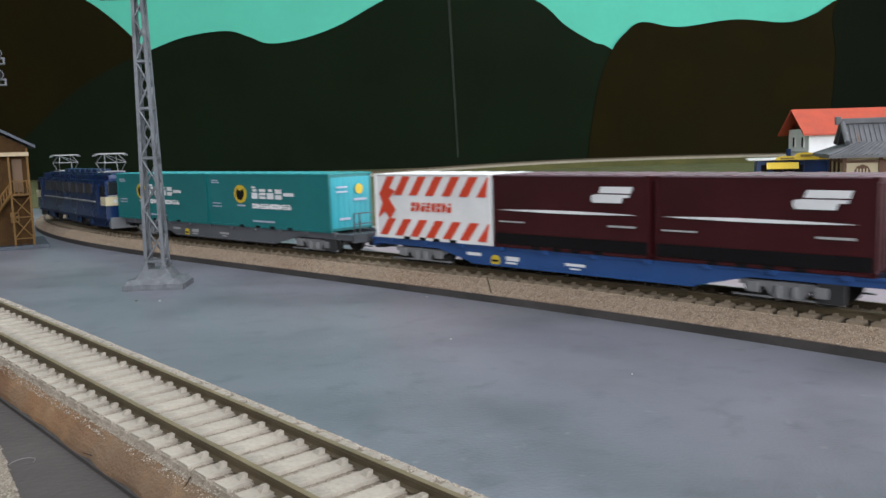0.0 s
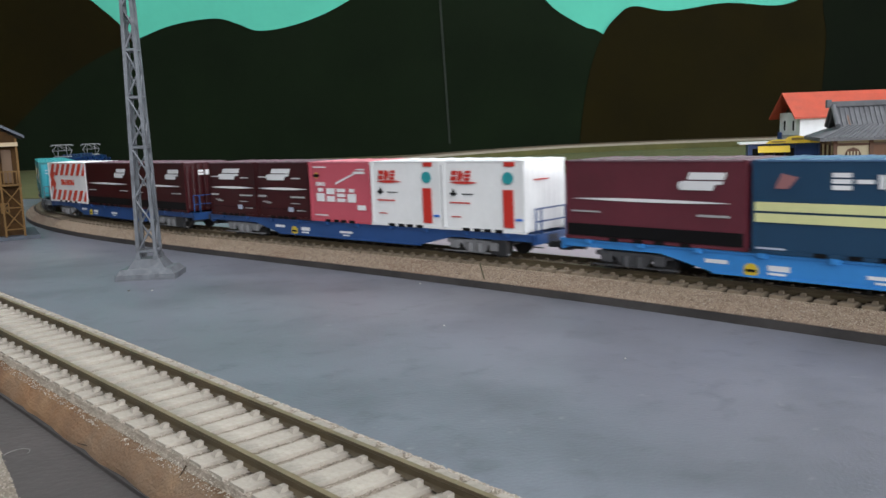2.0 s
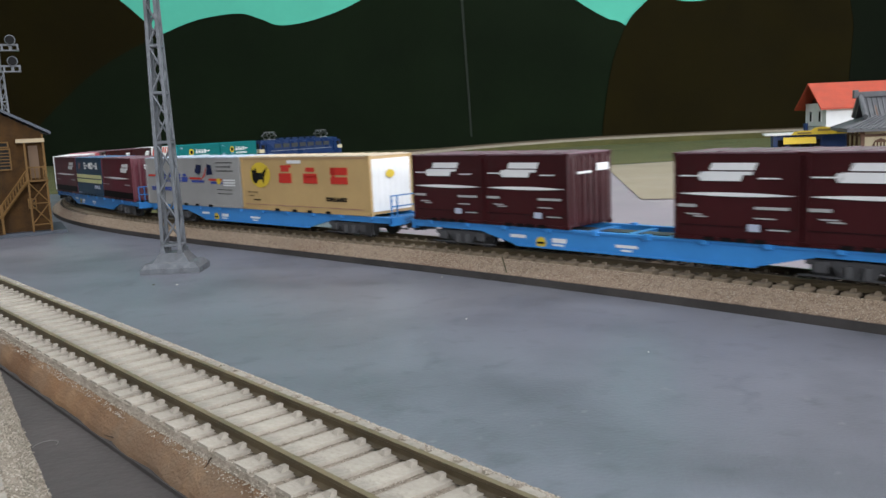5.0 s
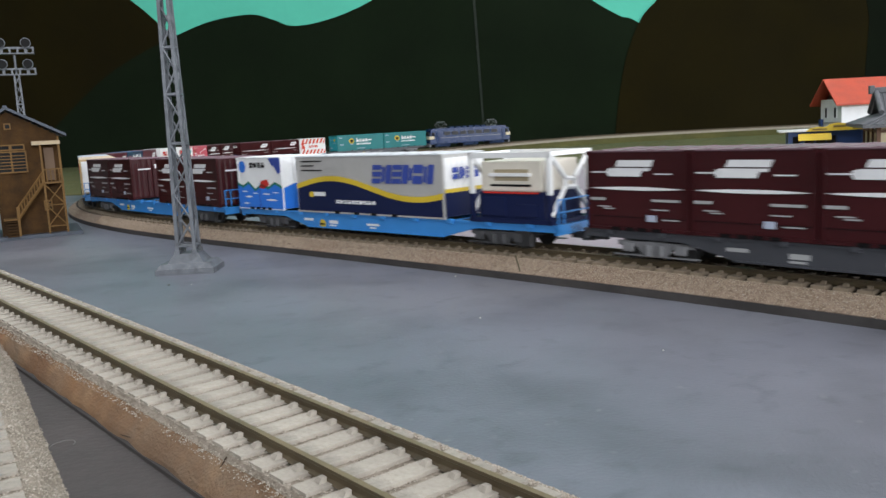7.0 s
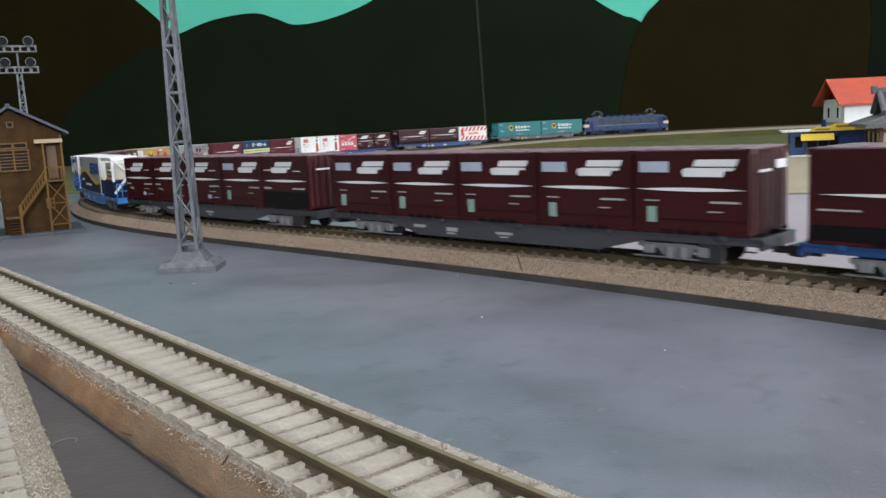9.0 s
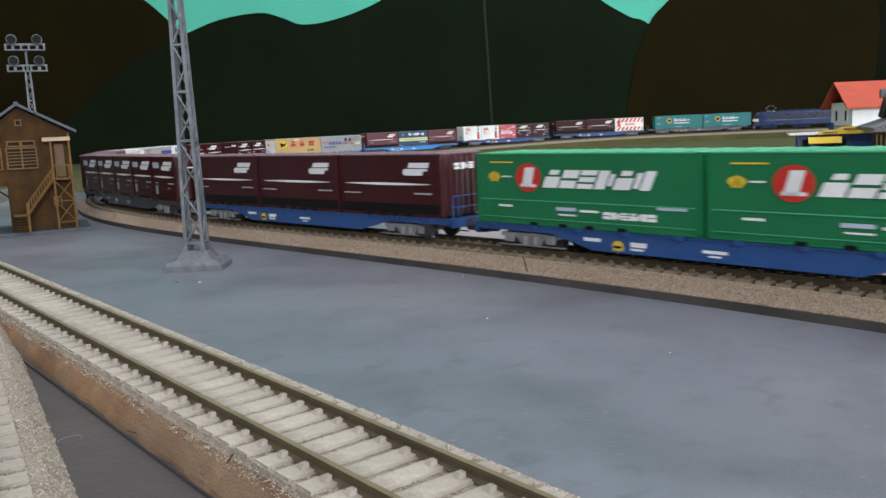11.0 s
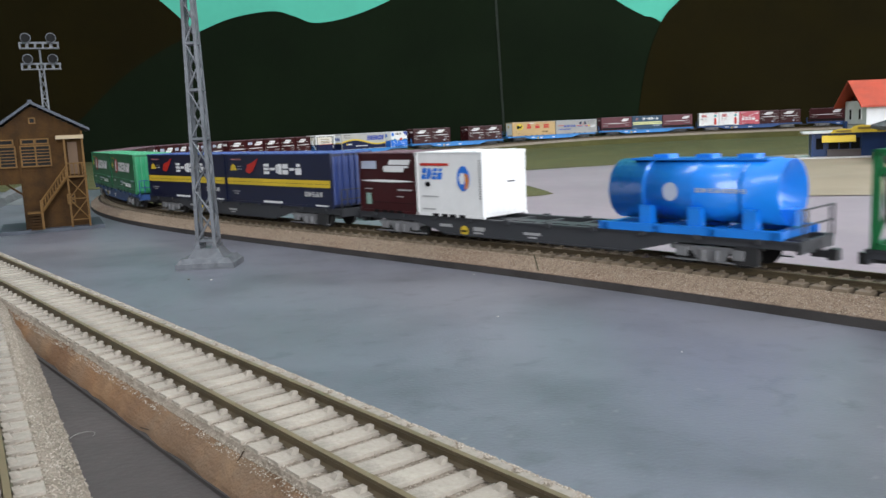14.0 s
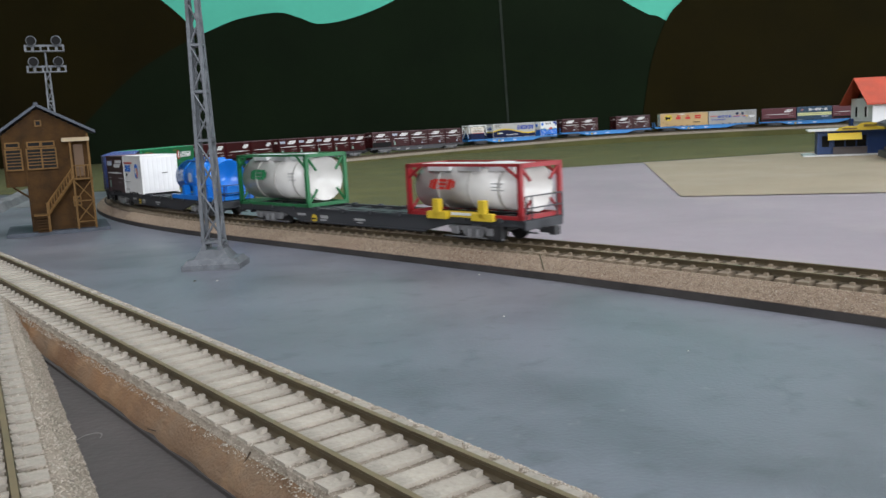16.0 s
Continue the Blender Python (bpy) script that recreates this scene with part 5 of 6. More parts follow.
def reefer20():
    L, H, W = 0.0485, 2.62 * U, CW
    root = empty("tank_container", pose(0, 0, 0), "white framed container with navy machinery below", "container", "containers of the train")
    wh, nv = paint("box_white", (0.76, 0.76, 0.75), 0.4), ink("navy")
    for sx in (-1, 1):
        for sy in (-1, 1):
            x, y = sx * (L / 2 - 0.001), sy * (W / 2 - 0.001)
            part("frame_post", boxes((x - 0.001, x + 0.001, y - 0.001, y + 0.001, 0.0135, H)), wh, root)
            part("lower_post", boxes((x - 0.001, x + 0.001, y - 0.001, y + 0.001, 0, 0.0135)), nv, root)
        e = sx * (L / 2 - 0.0006)
        bm = bmesh.new()
        for ya, za, yb, zb in ((-1, 1, -0.25, 0.62), (1, 1, 0.25, 0.62), (-1, 0.12, -0.25, 0.5), (1, 0.12, 0.25, 0.5), (-0.25, 0.62, -0.25, 0.5), (0.25, 0.62, 0.25, 0.5), (-0.25, 0.62, 0.25, 0.62), (-0.25, 0.5, 0.25, 0.5)):
            rod(bm, (e, ya * (W / 2 - 0.001), za * (H - 0.001)), (e, yb * (W / 2 - 0.001), zb * H), 0.0012, 6)
        part("end_brace", bm, wh, root, "white diagonal end brace")
        for z, pm in ((0.0, nv), (H - 0.002, wh)):
            part("end_beam", boxes((e - 0.001, e + 0.001, -W / 2, W / 2, z, z + 0.002)), pm, root)
    for sy in (-1, 1):
        y = sy * (W / 2 - 0.001)
        part("side_beam", boxes((-L / 2, L / 2, y - 0.001, y + 0.001, H - 0.0025, H)), wh, root)
        part("lower_beam", boxes((-L / 2, L / 2, y - 0.001, y + 0.001, 0, 0.002)), nv, root)
        part("red_line", boxes((-L / 2 + 0.008, L / 2 - 0.008, y - 0.0008, y + 0.0002, 0.0138, 0.0145)), ink("red"), root)
    part("body", boxes((-L / 2 + 0.006, L / 2 - 0.006, -W / 2 + 0.002, W / 2 - 0.002, 0.0145, H - 0.004), bevel=0.001), paint("reefer_cream", (0.66, 0.61, 0.52), 0.45), root, "cream upper box")
    part("machinery", boxes((-L / 2 + 0.005, L / 2 - 0.005, -W / 2 + 0.0016, W / 2 - 0.0016, 0.001, 0.0145), (-0.016, -0.003, -W / 2 + 0.0009, W / 2 - 0.0009, 0.003, 0.009), (0.003, 0.017, -W / 2 + 0.0009, W / 2 - 0.0009, 0.003, 0.012), bevel=0.0004), nv, root, "navy machinery box")
    marks(root, "grille", paint("grille_tan", (0.33, 0.27, 0.17), 0.6), [rect(0.30, 0.60, 0.72, 0.76)], L, H, W - 0.004, lift=0.0003)
    marks(root, "small_print", "black", [rect(0.25, 0.52, 0.75, 0.55)], L, H, W - 0.004, lift=0.0004)
    part("step", boxes((-0.012, 0.012, -W / 2 + 0.0005, W / 2 - 0.0005, H - 0.011, H - 0.0095)), wh, root)
    return root


def green31():
    m = paint("box_green", (0.004, 0.135, 0.045), 0.38)
    root, L, H, W = shell(31, m, paint("green_roof_lit", (0.06, 0.33, 0.17), 0.4), "green thirty-one foot container with red disc emblem", plain=True, doors=paint("green_door_lit", (0.015, 0.24, 0.10), 0.4))
    marks(root, "disc", "red", [disc(0.275, 0.66, 0.062, 0.2, 24)], L, H, W, label="red round emblem")
    marks(root, "disc_bar", "white", [rect(0.245, 0.53, 0.29, 0.80, 0.02), rect(0.24, 0.53, 0.315, 0.57)], L, H, W, lift=0.0004)
    marks(root, "word_mark", "white", blocks(0.345, 0.53, 0.82, 0.77, 6, 0.03, order=(3, 0, 2, 1, 3, 4), gap=0.12), L, H, W, label="white slanted block mark")
    marks(root, "emblem", "yellow", [disc(0.10, 0.67, 0.03, 0.06), [(0.08, 0.6), (0.12, 0.6), (0.1, 0.75)], rect(0.08, 0.86, 0.2, 0.88)], L, H, W)
    marks(root, "small_print", "white", blocks(0.62, 0.15, 0.84, 0.24, 6, gap=0.1) + [rect(0.12, 0.24, 0.19, 0.27), rect(0.52, 0.22, 0.6, 0.25), rect(0.42, 0.16, 0.5, 0.18), rect(0.14, 0.66, 0.19, 0.68)], L, H, W)
    marks(root, "pink_label", "pale", [rect(0.41, 0.225, 0.5, 0.27), rect(0.84, 0.3, 0.95, 0.34)], L, H, W)
    # The rub rails reuse the lighter green of the roof.
    marks(root, "rub_rail", paint("green_roof_lit", (0.06, 0.33, 0.17), 0.4), [rect(0.02, 0.335, 0.98, 0.35), rect(0.02, 0.09, 0.98, 0.10)], L, H, W, lift=0.0003)
    end_marks(root, "end_print", "white", [rect(0.55, 0.75, 0.85, 0.78), rect(0.55, 0.6, 0.8, 0.62)], L, H, W)
    return root


def navy31():
    m = paint("box_navy", (0.006, 0.010, 0.034), 0.38)
    root, L, H, W = shell(31, m, paint("navy_roof_lit", (0.045, 0.085, 0.27), 0.4), "navy thirty-one foot container with yellow band", pockets=False, doors=paint("navy_door_lit", (0.012, 0.03, 0.13), 0.4))
    marks(root, "band", "yellow", [rect(0.008, 0.372, 0.992, 0.43), rect(0.008, 0.437, 0.992, 0.505)], L, H, W, label="yellow band")
    marks(root, "bird", "red", [[(0.215, 0.64), (0.235, 0.78), (0.285, 0.82), (0.345, 0.91), (0.315, 0.76), (0.28, 0.64), (0.25, 0.60)]], L, H, W, label="red bird shaped emblem")
    marks(root, "word_mark", "white", blocks(0.40, 0.60, 0.76, 0.80, 6, 0.0, order=(2, 5, 4, 0, 5, 3), gap=0.14), L, H, W, label="white block mark")
    marks(root, "bell", "yellow", [[(0.05, 0.66), (0.06, 0.76), (0.08, 0.79), (0.10, 0.76), (0.115, 0.66)]], L, H, W)
    marks(root, "small_print", "silver", [rect(0.06, 0.225, 0.14, 0.24), rect(0.08, 0.18, 0.12, 0.195), rect(0.12, 0.68, 0.17, 0.695), rect(0.12, 0.74, 0.17, 0.75)] + blocks(0.77, 0.2, 0.93, 0.29, 5), L, H, W)
    marks(root, "red_print", "dim", [rect(0.06, 0.87, 0.17, 0.9)], L, H, W)
    marks(root, "white_label", "white", [rect(0.38, 0.035, 0.56, 0.075), rect(0.86, 0.03, 0.97, 0.055)], L, H, W)
    return root


def white12b():
    m = paint("box_white", (0.76, 0.76, 0.75), 0.4)
    root, L, H, W = shell(12, m, M_WHITE, "white twelve foot container with blue and orange emblem", doors=M_WHITE, plain=True)
    marks(root, "word_mark", "sea", blocks(0.09, 0.58, 0.42, 0.75, 4, 0.03), L, H, W, label="blue block mark")
    marks(root, "red_line", "red", [rect(0.08, 0.79, 0.52, 0.83)], L, H, W)
    marks(root, "swirl", "sea", [disc(0.73, 0.60, 0.09, 0.19)], L, H, W, label="blue oval emblem")
    marks(root, "swirl_spot", "orange", [[(0.755, 0.68), (0.80, 0.66), (0.815, 0.56), (0.79, 0.46), (0.75, 0.43), (0.765, 0.55)]], L, H, W, lift=0.0004)
    marks(root, "swirl_core", "white", [disc(0.715, 0.60, 0.04, 0.09)], L, H, W, lift=0.0003)
    marks(root, "side_grille", "silver", [rect(0.955, 0.30 + 0.035 * k, 0.985, 0.318 + 0.035 * k) for k in range(17)], L, H, W)
    marks(root, "star", "black", [disc(0.19, 0.5, 0.04, 0.04, 8)], L, H, W)
    marks(root, "small_print", "silver", [rect(0.1, 0.3, 0.35, 0.32), rect(0.1, 0.1, 0.3, 0.12)], L, H, W)
    end_marks(root, "door_handle", "black", [rect(0.55, 0.52, 0.7, 0.54)], L, H, W)
    return root


def tank_body(root, material, L, r, z, seam=None, label=""):
    prof = []
    for i in range(7):
        a = math.pi / 2 * i / 6
        prof.append((-L / 2 - 0.0 + 0.007 * (1 - math.sin(a)) - 0.0, r * (0.12 + 0.88 * math.sin(a) ** 0.75 if i else 0.12)))
    prof = prof + [(-u, q) for u, q in prof[::-1]]
    t = part("tank", lathe(bmesh.new(), prof, "x", 28, (0, 0, z)), material, root, label, smooth=True)
    for x in (-L * 0.3, -L * 0.02, L * 0.27):
        part("tank_hoop", lathe(bmesh.new(), [(x - 0.0008, r + 0.00025), (x + 0.0008, r + 0.00025)], "x", 28, (0, 0, z)), seam or material, t, smooth=False)
    return t


def blue_tank():
    root = empty("tank_container", pose(0, 0, 0), "bright blue tank container on a saddle frame", "tank container", "containers of the train")
    m = paint("tank_blue", (0.008, 0.19, 0.68), 0.3, coat=0.3)
    L, r = 0.074, 0.0126
    tank_body(root, m, L, r, 0.0162, label="glossy blue tank barrel")
    part("saddle_frame", boxes((-0.040, 0.040, -0.0158, -0.0128, 0.0, 0.0032), (-0.040, 0.040, 0.0128, 0.0158, 0.0, 0.0032), *[(x - 0.0018, x + 0.0018, -0.0158, 0.0158, 0.0, 0.0028) for x in (-0.037, -0.012, 0.012, 0.037)]), m, root, "blue base frame")
    for x in (-0.027, -0.004, 0.018):
        for sy in (-1, 1):
            bm = boxes((x - 0.0026, x + 0.0026, min(sy * 0.0100, sy * 0.0145), max(sy * 0.0100, sy * 0.0145), 0.0028, 0.0105))
            part("saddle", bm, m, root)
    part("walkway", boxes((-0.030, 0.030, -0.006, 0.006, 0.0283, 0.0291), *[(x - 0.0035, x + 0.0035, -0.0035, 0.0035, 0.0291, 0.0306) for x in (-0.02, -0.002, 0.017)]), m, root, "blue top walkway with lids")
    marks(root, "round_emblem", "pale", [disc(0.40, 0.48, 0.045, 0.11)], L, 0.034, 2 * r, label="pale round emblem", lift=0.0002)
    marks(root, "word_mark", "pale", blocks(0.55, 0.48, 0.84, 0.53, 8), L, 0.034, 2 * r)
    part("valve_box", boxes((-0.0395, -0.034, -0.004, 0.004, 0.004, 0.010)), m, root)
    return root


def framed_tank(frame_color, high, label, mark_color, yellow):
    root = empty("tank_container", pose(0, 0, 0), label, "tank container", "containers of the train")
    fm = paint("frame_" + frame_color, {"green": (0.006, 0.12, 0.035), "red": (0.27, 0.012, 0.016)}[frame_color], 0.4)
    L, W, H = 0.0803, CW, high
    t = 0.0011
    for sx in (-1, 1):
        e = sx * (L / 2 - t)
        for sy in (-1, 1):
            y = sy * (W / 2 - t)
            part("frame_post", boxes((e - t, e + t, y - t, y + t, 0, H)), fm, root)
            part("gusset", rod(bmesh.new(), (e, y, H * 0.72), (e - sx * 0.010, y, H - 0.001), 0.0008, 6), fm, root)
        for z in (0.0, H - 2 * t):
            part("end_beam", boxes((e - t, e + t, -W / 2, W / 2, z, z + 2 * t)), fm, root)
        bm = bmesh.new()
        for sy in (-1, 1):
            for za, zb in ((H - 0.002, H * 0.68), (0.002, H * 0.32)):
                rod(bm, (e, sy * (W / 2 - 0.002), za), (e, sy * W * 0.24, zb), 0.0008, 6)
        part("end_brace", bm, fm, root)
    for sy in (-1, 1):
        y = sy * (W / 2 - t)
        part("side_beam", boxes((-L / 2, L / 2, y - t * 0.7, y + t * 0.7, 0, 0.0018)), fm, root)
        part("top_rail", boxes((-L / 2, L / 2, y - t * 0.6, y + t * 0.6, H - 0.0014, H)), fm, root)
    r = (H - 0.005) / 2 if high > 0.03 else 0.0115
    body = paint("tank_white", (0.60, 0.58, 0.55), 0.35, coat=0.2)
    tank_body(root, body, L - 0.0055, r, H / 2 + 0.0004 if high > 0.03 else H / 2 + 0.0008, paint("tank_seam", (0.48, 0.46, 0.43), 0.4), "off-white tank barrel")
    part("walkway", boxes((-L / 2 + 0.003, L / 2 - 0.003, -0.006, 0.006, H - 0.0012, H - 0.0004), (-0.012, 0.0, -W / 2 + 0.002, W / 2 - 0.002, H - 0.0012, H - 0.0004), *[(x - 0.008, x + 0.008, -0.009, 0.009, H - 0.0042, H - 0.0008) for x in (-0.022, 0.0, 0.022)], bevel=0.0002), M_WHITE, root, "pale top walkway")
    marks(root, "word_mark", mark_color, blocks(0.16, 0.50, 0.40, 0.70, 3, 0.03, order=(4, 2, 1), gap=0.15), L, H, 2 * r, label="slanted block mark", lift=0.0002)
    marks(root, "small_print", "silver", [rect(0.72, 0.62, 0.82, 0.635), rect(0.72, 0.56, 0.80, 0.575), rect(0.72, 0.5, 0.82, 0.515)], L, H, 2 * r, lift=0.0002)
    if yellow:
        for x in (0.016, -0.016):
            for sy in (-1, 1):
                y0, y1 = sorted((sy * (W / 2 - 0.001), sy * (W / 2 + 0.0022)))
                part("yellow_bracket", boxes((x - 0.0022, x + 0.0022, y0, y1, 0.0, 0.009), (x - 0.007, x + 0.007, y0, y1, -0.0012, 0.0026), bevel=0.0003), ink("yellow"), root, "yellow lifting bracket")
        part("side_beam", boxes((-0.016, 0.016, -W / 2 - 0.0004, -W / 2 + 0.001, 0.0, 0.003), (-0.016, 0.016, W / 2 - 0.001, W / 2 + 0.0004, 0.0, 0.003)), ink("yellow"), root)
        marks(root, "white_label", "white", [rect(0.42, 0.04, 0.6, 0.09)], L, H, W + 0.001)
    return root


# ---- flat wagons ----
WCOL = {"grey": (0.085, 0.09, 0.10), "dark": (0.05, 0.053, 0.06), "char": (0.048, 0.05, 0.058), "blue": (0.016, 0.062, 0.20), "sky": (0.035, 0.22, 0.56)}
WNAME = {"grey": "grey", "dark": "dark grey", "char": "charcoal grey", "blue": "deep blue", "sky": "light blue"}


def make_bogie(root, x, dark):
    gm = paint("bogie_dark", (0.05, 0.05, 0.053), 0.6, vary=0.25) if dark else paint("bogie_grey", (0.16, 0.16, 0.165), 0.55, vary=0.25)
    bm = bmesh.new()
    for sy in (-1, 1):
        y0, y1 = sorted((sy * 0.0115, sy * 0.0132))
        pr = [(-0.0178, 0.0078), (-0.0178, 0.0060), (-0.0084, 0.0057), (-0.0054, 0.0020), (0.0054, 0.0020), (0.0084, 0.0057), (0.0178, 0.0060), (0.0178, 0.0078)]
        va = [bm.verts.new((u, y0, z)) for u, z in pr]
        vb = [bm.verts.new((u, y1, z)) for u, z in pr]
        bm.faces.new(va)
        bm.faces.new(vb[::-1])
        for i in range(len(pr)):
            j = (i + 1) % len(pr)
            bm.faces.new((va[j], va[i], vb[i], vb[j]))
    box(bm, -0.003, 0.003, -0.0125, 0.0125, 0.003, 0.008)
    bog = part("bogie", bm, gm, root, "cast bogie frame")
    bog.matrix_basis = pose(x, 0, 0)
    for wx in (-0.0122, 0.0122):
        for sy in (-1, 1):
            part("wheel", lathe(bmesh.new(), [(-0.0013, 0.0054), (0.0007, 0.0054), (0.0007, 0.0060), (0.0013, 0.0060)] if sy < 0 else [(-0.0013, 0.0060), (-0.0007, 0.0060), (-0.0007, 0.0054), (0.0013, 0.0054)], "y", 18, (wx, sy * 0.0086, 0.0054)), paint("wheel_dark", (0.035, 0.034, 0.034), 0.45, metal=0.4, vary=0.2), bog)
            a0, a1 = sorted((sy * 0.0128, sy * 0.0148))
            part("axle_box", boxes((wx - 0.0024, wx + 0.0024, a0, a1, 0.0035, 0.0074), bevel=0.0004), gm, bog)
        part("axle", rod(bmesh.new(), (wx, -0.0125, 0.0054), (wx, 0.0125, 0.0054), 0.0008, 6), gm, bog)
    for sy in (-1, 1):
        y0, y1 = sorted((sy * 0.0122, sy * 0.0138))
        part("brake_rod", boxes((-0.0200, 0.0200, y0, y1, 0.0018, 0.0024), bevel=0.0002), gm, bog)
    for sx in (-0.003, 0.003):
        for sy in (-1, 1):
            part("spring", rod(bmesh.new(), (sx, sy * 0.0136, 0.0024), (sx, sy * 0.0136, 0.0066), 0.0013, 8), gm, bog)
    return bog


def make_wagon(color):
    col = paint("wagon_" + color, WCOL[color], 0.42, vary=0.1)
    root = empty("container_wagon", pose(0, 0, 0), WNAME[color] + " flat container wagon on two bogies", "wagon", "container wagons of the train")
    E = 0.1275
    prof = [(-E, 0.0120), (-E, 0.0088), (-0.079, 0.0088), (-0.057, 0.0036), (0.057, 0.0036), (0.079, 0.0088), (E, 0.0088), (E, 0.0120)]
    for y in (0.0122, -0.0142):
        bm = bmesh.new()
        vs = [[bm.verts.new((x, y + d, z)) for x, z in prof] for d in (0, 0.002)]
        bm.faces.new(vs[0])
        bm.faces.new(vs[1][::-1])
        for i in range(len(prof)):
            j = (i + 1) % len(prof)
            bm.faces.new((vs[0][i], vs[0][j], vs[1][j], vs[1][i]))
        part("side_sill", bm, col, root)
    part("top_flange", boxes((-E, E, 0.0120, 0.0150, 0.0112, 0.0121), (-E, E, -0.0150, -0.0120, 0.0112, 0.0121)), col, root)
    part("bottom_flange", boxes((-0.057, 0.057, 0.0132, 0.0148, 0.0032, 0.0039), (-0.057, 0.057, -0.0148, -0.0132, 0.0032, 0.0039)), col, root)
    part("centre_sill", boxes((-E, E, -0.004, 0.004, 0.0070, 0.0112)), paint("wagon_dark", (0.035, 0.037, 0.042), 0.6), root)
    for i in range(13):
        x = -0.117 + i * 0.0195
        part("cross_beam", boxes((x - 0.0016, x + 0.0016, -0.0125, 0.0125, 0.0088, 0.0114)), col, root)
    for i in range(10):
        x = -0.1125 + i * 0.025
        for sy in (-1, 1):
            y0, y1 = sorted((sy * 0.0135, sy * 0.0158))
            part("twist_lock", boxes((x - 0.0016, x + 0.0016, y0, y1, 0.0104, 0.0128), bevel=0.0003), col, root)
    for e in (-1, 1):
        part("coupler", boxes(tuple(sorted((e * (E - 0.002), e * (E + 0.006)))) + (-0.0012, 0.0012, 0.0052, 0.0078), tuple(sorted((e * (E + 0.0045), e * (E + 0.0078)))) + (-0.0022, 0.0022, 0.0045, 0.0086)), paint("coupler_black", (0.02, 0.02, 0.021), 0.5), root, "black coupler")
        part("end_sill", boxes(tuple(sorted((e * (E - 0.0015), e * E))) + (-0.0142, 0.0142, 0.0075, 0.0121)), col, root)
    if color != "char":
        part("hand_rail", boxes(*[(-E - 0.0006, -E, y - 0.0003, y + 0.0003, 0.012, 0.0235) for y in (-0.0136, -0.0095, 0.0095, 0.0136)], *[(-E - 0.0006, -E, -0.0136, 0.0136, z, z + 0.0006) for z in (0.0175, 0.0232)]), col, root)
    part("brake_box", boxes((-0.112, -0.103, 0.0125, 0.0146, 0.0020, 0.0088)), paint("coupler_black", (0.02, 0.02, 0.021), 0.5), root)
    B = 2 * E
    if color != "char":
        marks(root, "round_emblem", "yellow", [disc(0.335, 0.46, 0.011, 0.22)], B, 0.0121, 0.0284, label="yellow round emblem")
        marks(root, "emblem_bar", "black", [rect(0.327, 0.42, 0.343, 0.5)], B, 0.0121, 0.0284, lift=0.0004)
    marks(root, "small_print", "silver" if color in ("dark", "grey", "char") else "white", [rect(0.36, 0.5, 0.39, 0.66), rect(0.36, 0.38, 0.385, 0.45), rect(0.49, 0.52, 0.53, 0.62), rect(0.5, 0.4, 0.52, 0.46), rect(0.265, 0.58, 0.3, 0.7)], B, 0.0121, 0.0284)
    for x in (HALF, -HALF):
        make_bogie(root, x, color in ("sky",))
    return root


WAGONS = {}
BACK = {13: -0.009}                # the last coupling is stretched


def wagon(n, color):
    ob = WAGONS[color] = copy_thing(WAGONS[color], pose(0, 0, 0)) if color in WAGONS else make_wagon(color)
    MOVING.append((ob, n, HALF, BACK.get(n, 0.0), Matrix()))
    for c in ob.children:
        if c.name.startswith("bogie"):
            front = c.matrix_basis.translation.x > 0
            BOGIES.append((c, n, HALF, BACK.get(n, 0.0), 1 if front else 0, pose(HALF if front else -HALF, 0, 0)))


PROTO = {}
MAKERS = {"brown": lambda: brown12(False), "brownsk": lambda: brown12(False, True), "brownl": lambda: brown12(True), "brown20": brown20, "bright20": lambda: brown20(True), "teal": teal31, "striped": striped20, "pink": pink12, "white": white12,
          "kblue": kblue20, "steel": steel31, "tan": tan31, "sea": sea12, "wave": wave31, "reefer": reefer20, "green": green31, "navy": navy31, "whiteb": white12b, "bluetank": blue_tank,
          "gtank": lambda: framed_tank("green", 2.62 * U, "off-white tank container in a green steel frame", "green", False),
          "rtank": lambda: framed_tank("red", 0.0268, "low off-white tank container in a red steel frame", "red", True)}


def load(n, u, length, kind):
    ob = PROTO[kind] = copy_thing(PROTO[kind], pose(0, 0, 0)) if kind in PROTO else MAKERS[kind]()
    MOVING.append((ob, n, HALF, BACK.get(n, 0.0), pose(LOAD / 2 - u - length / 2, 0, 0.0123)))


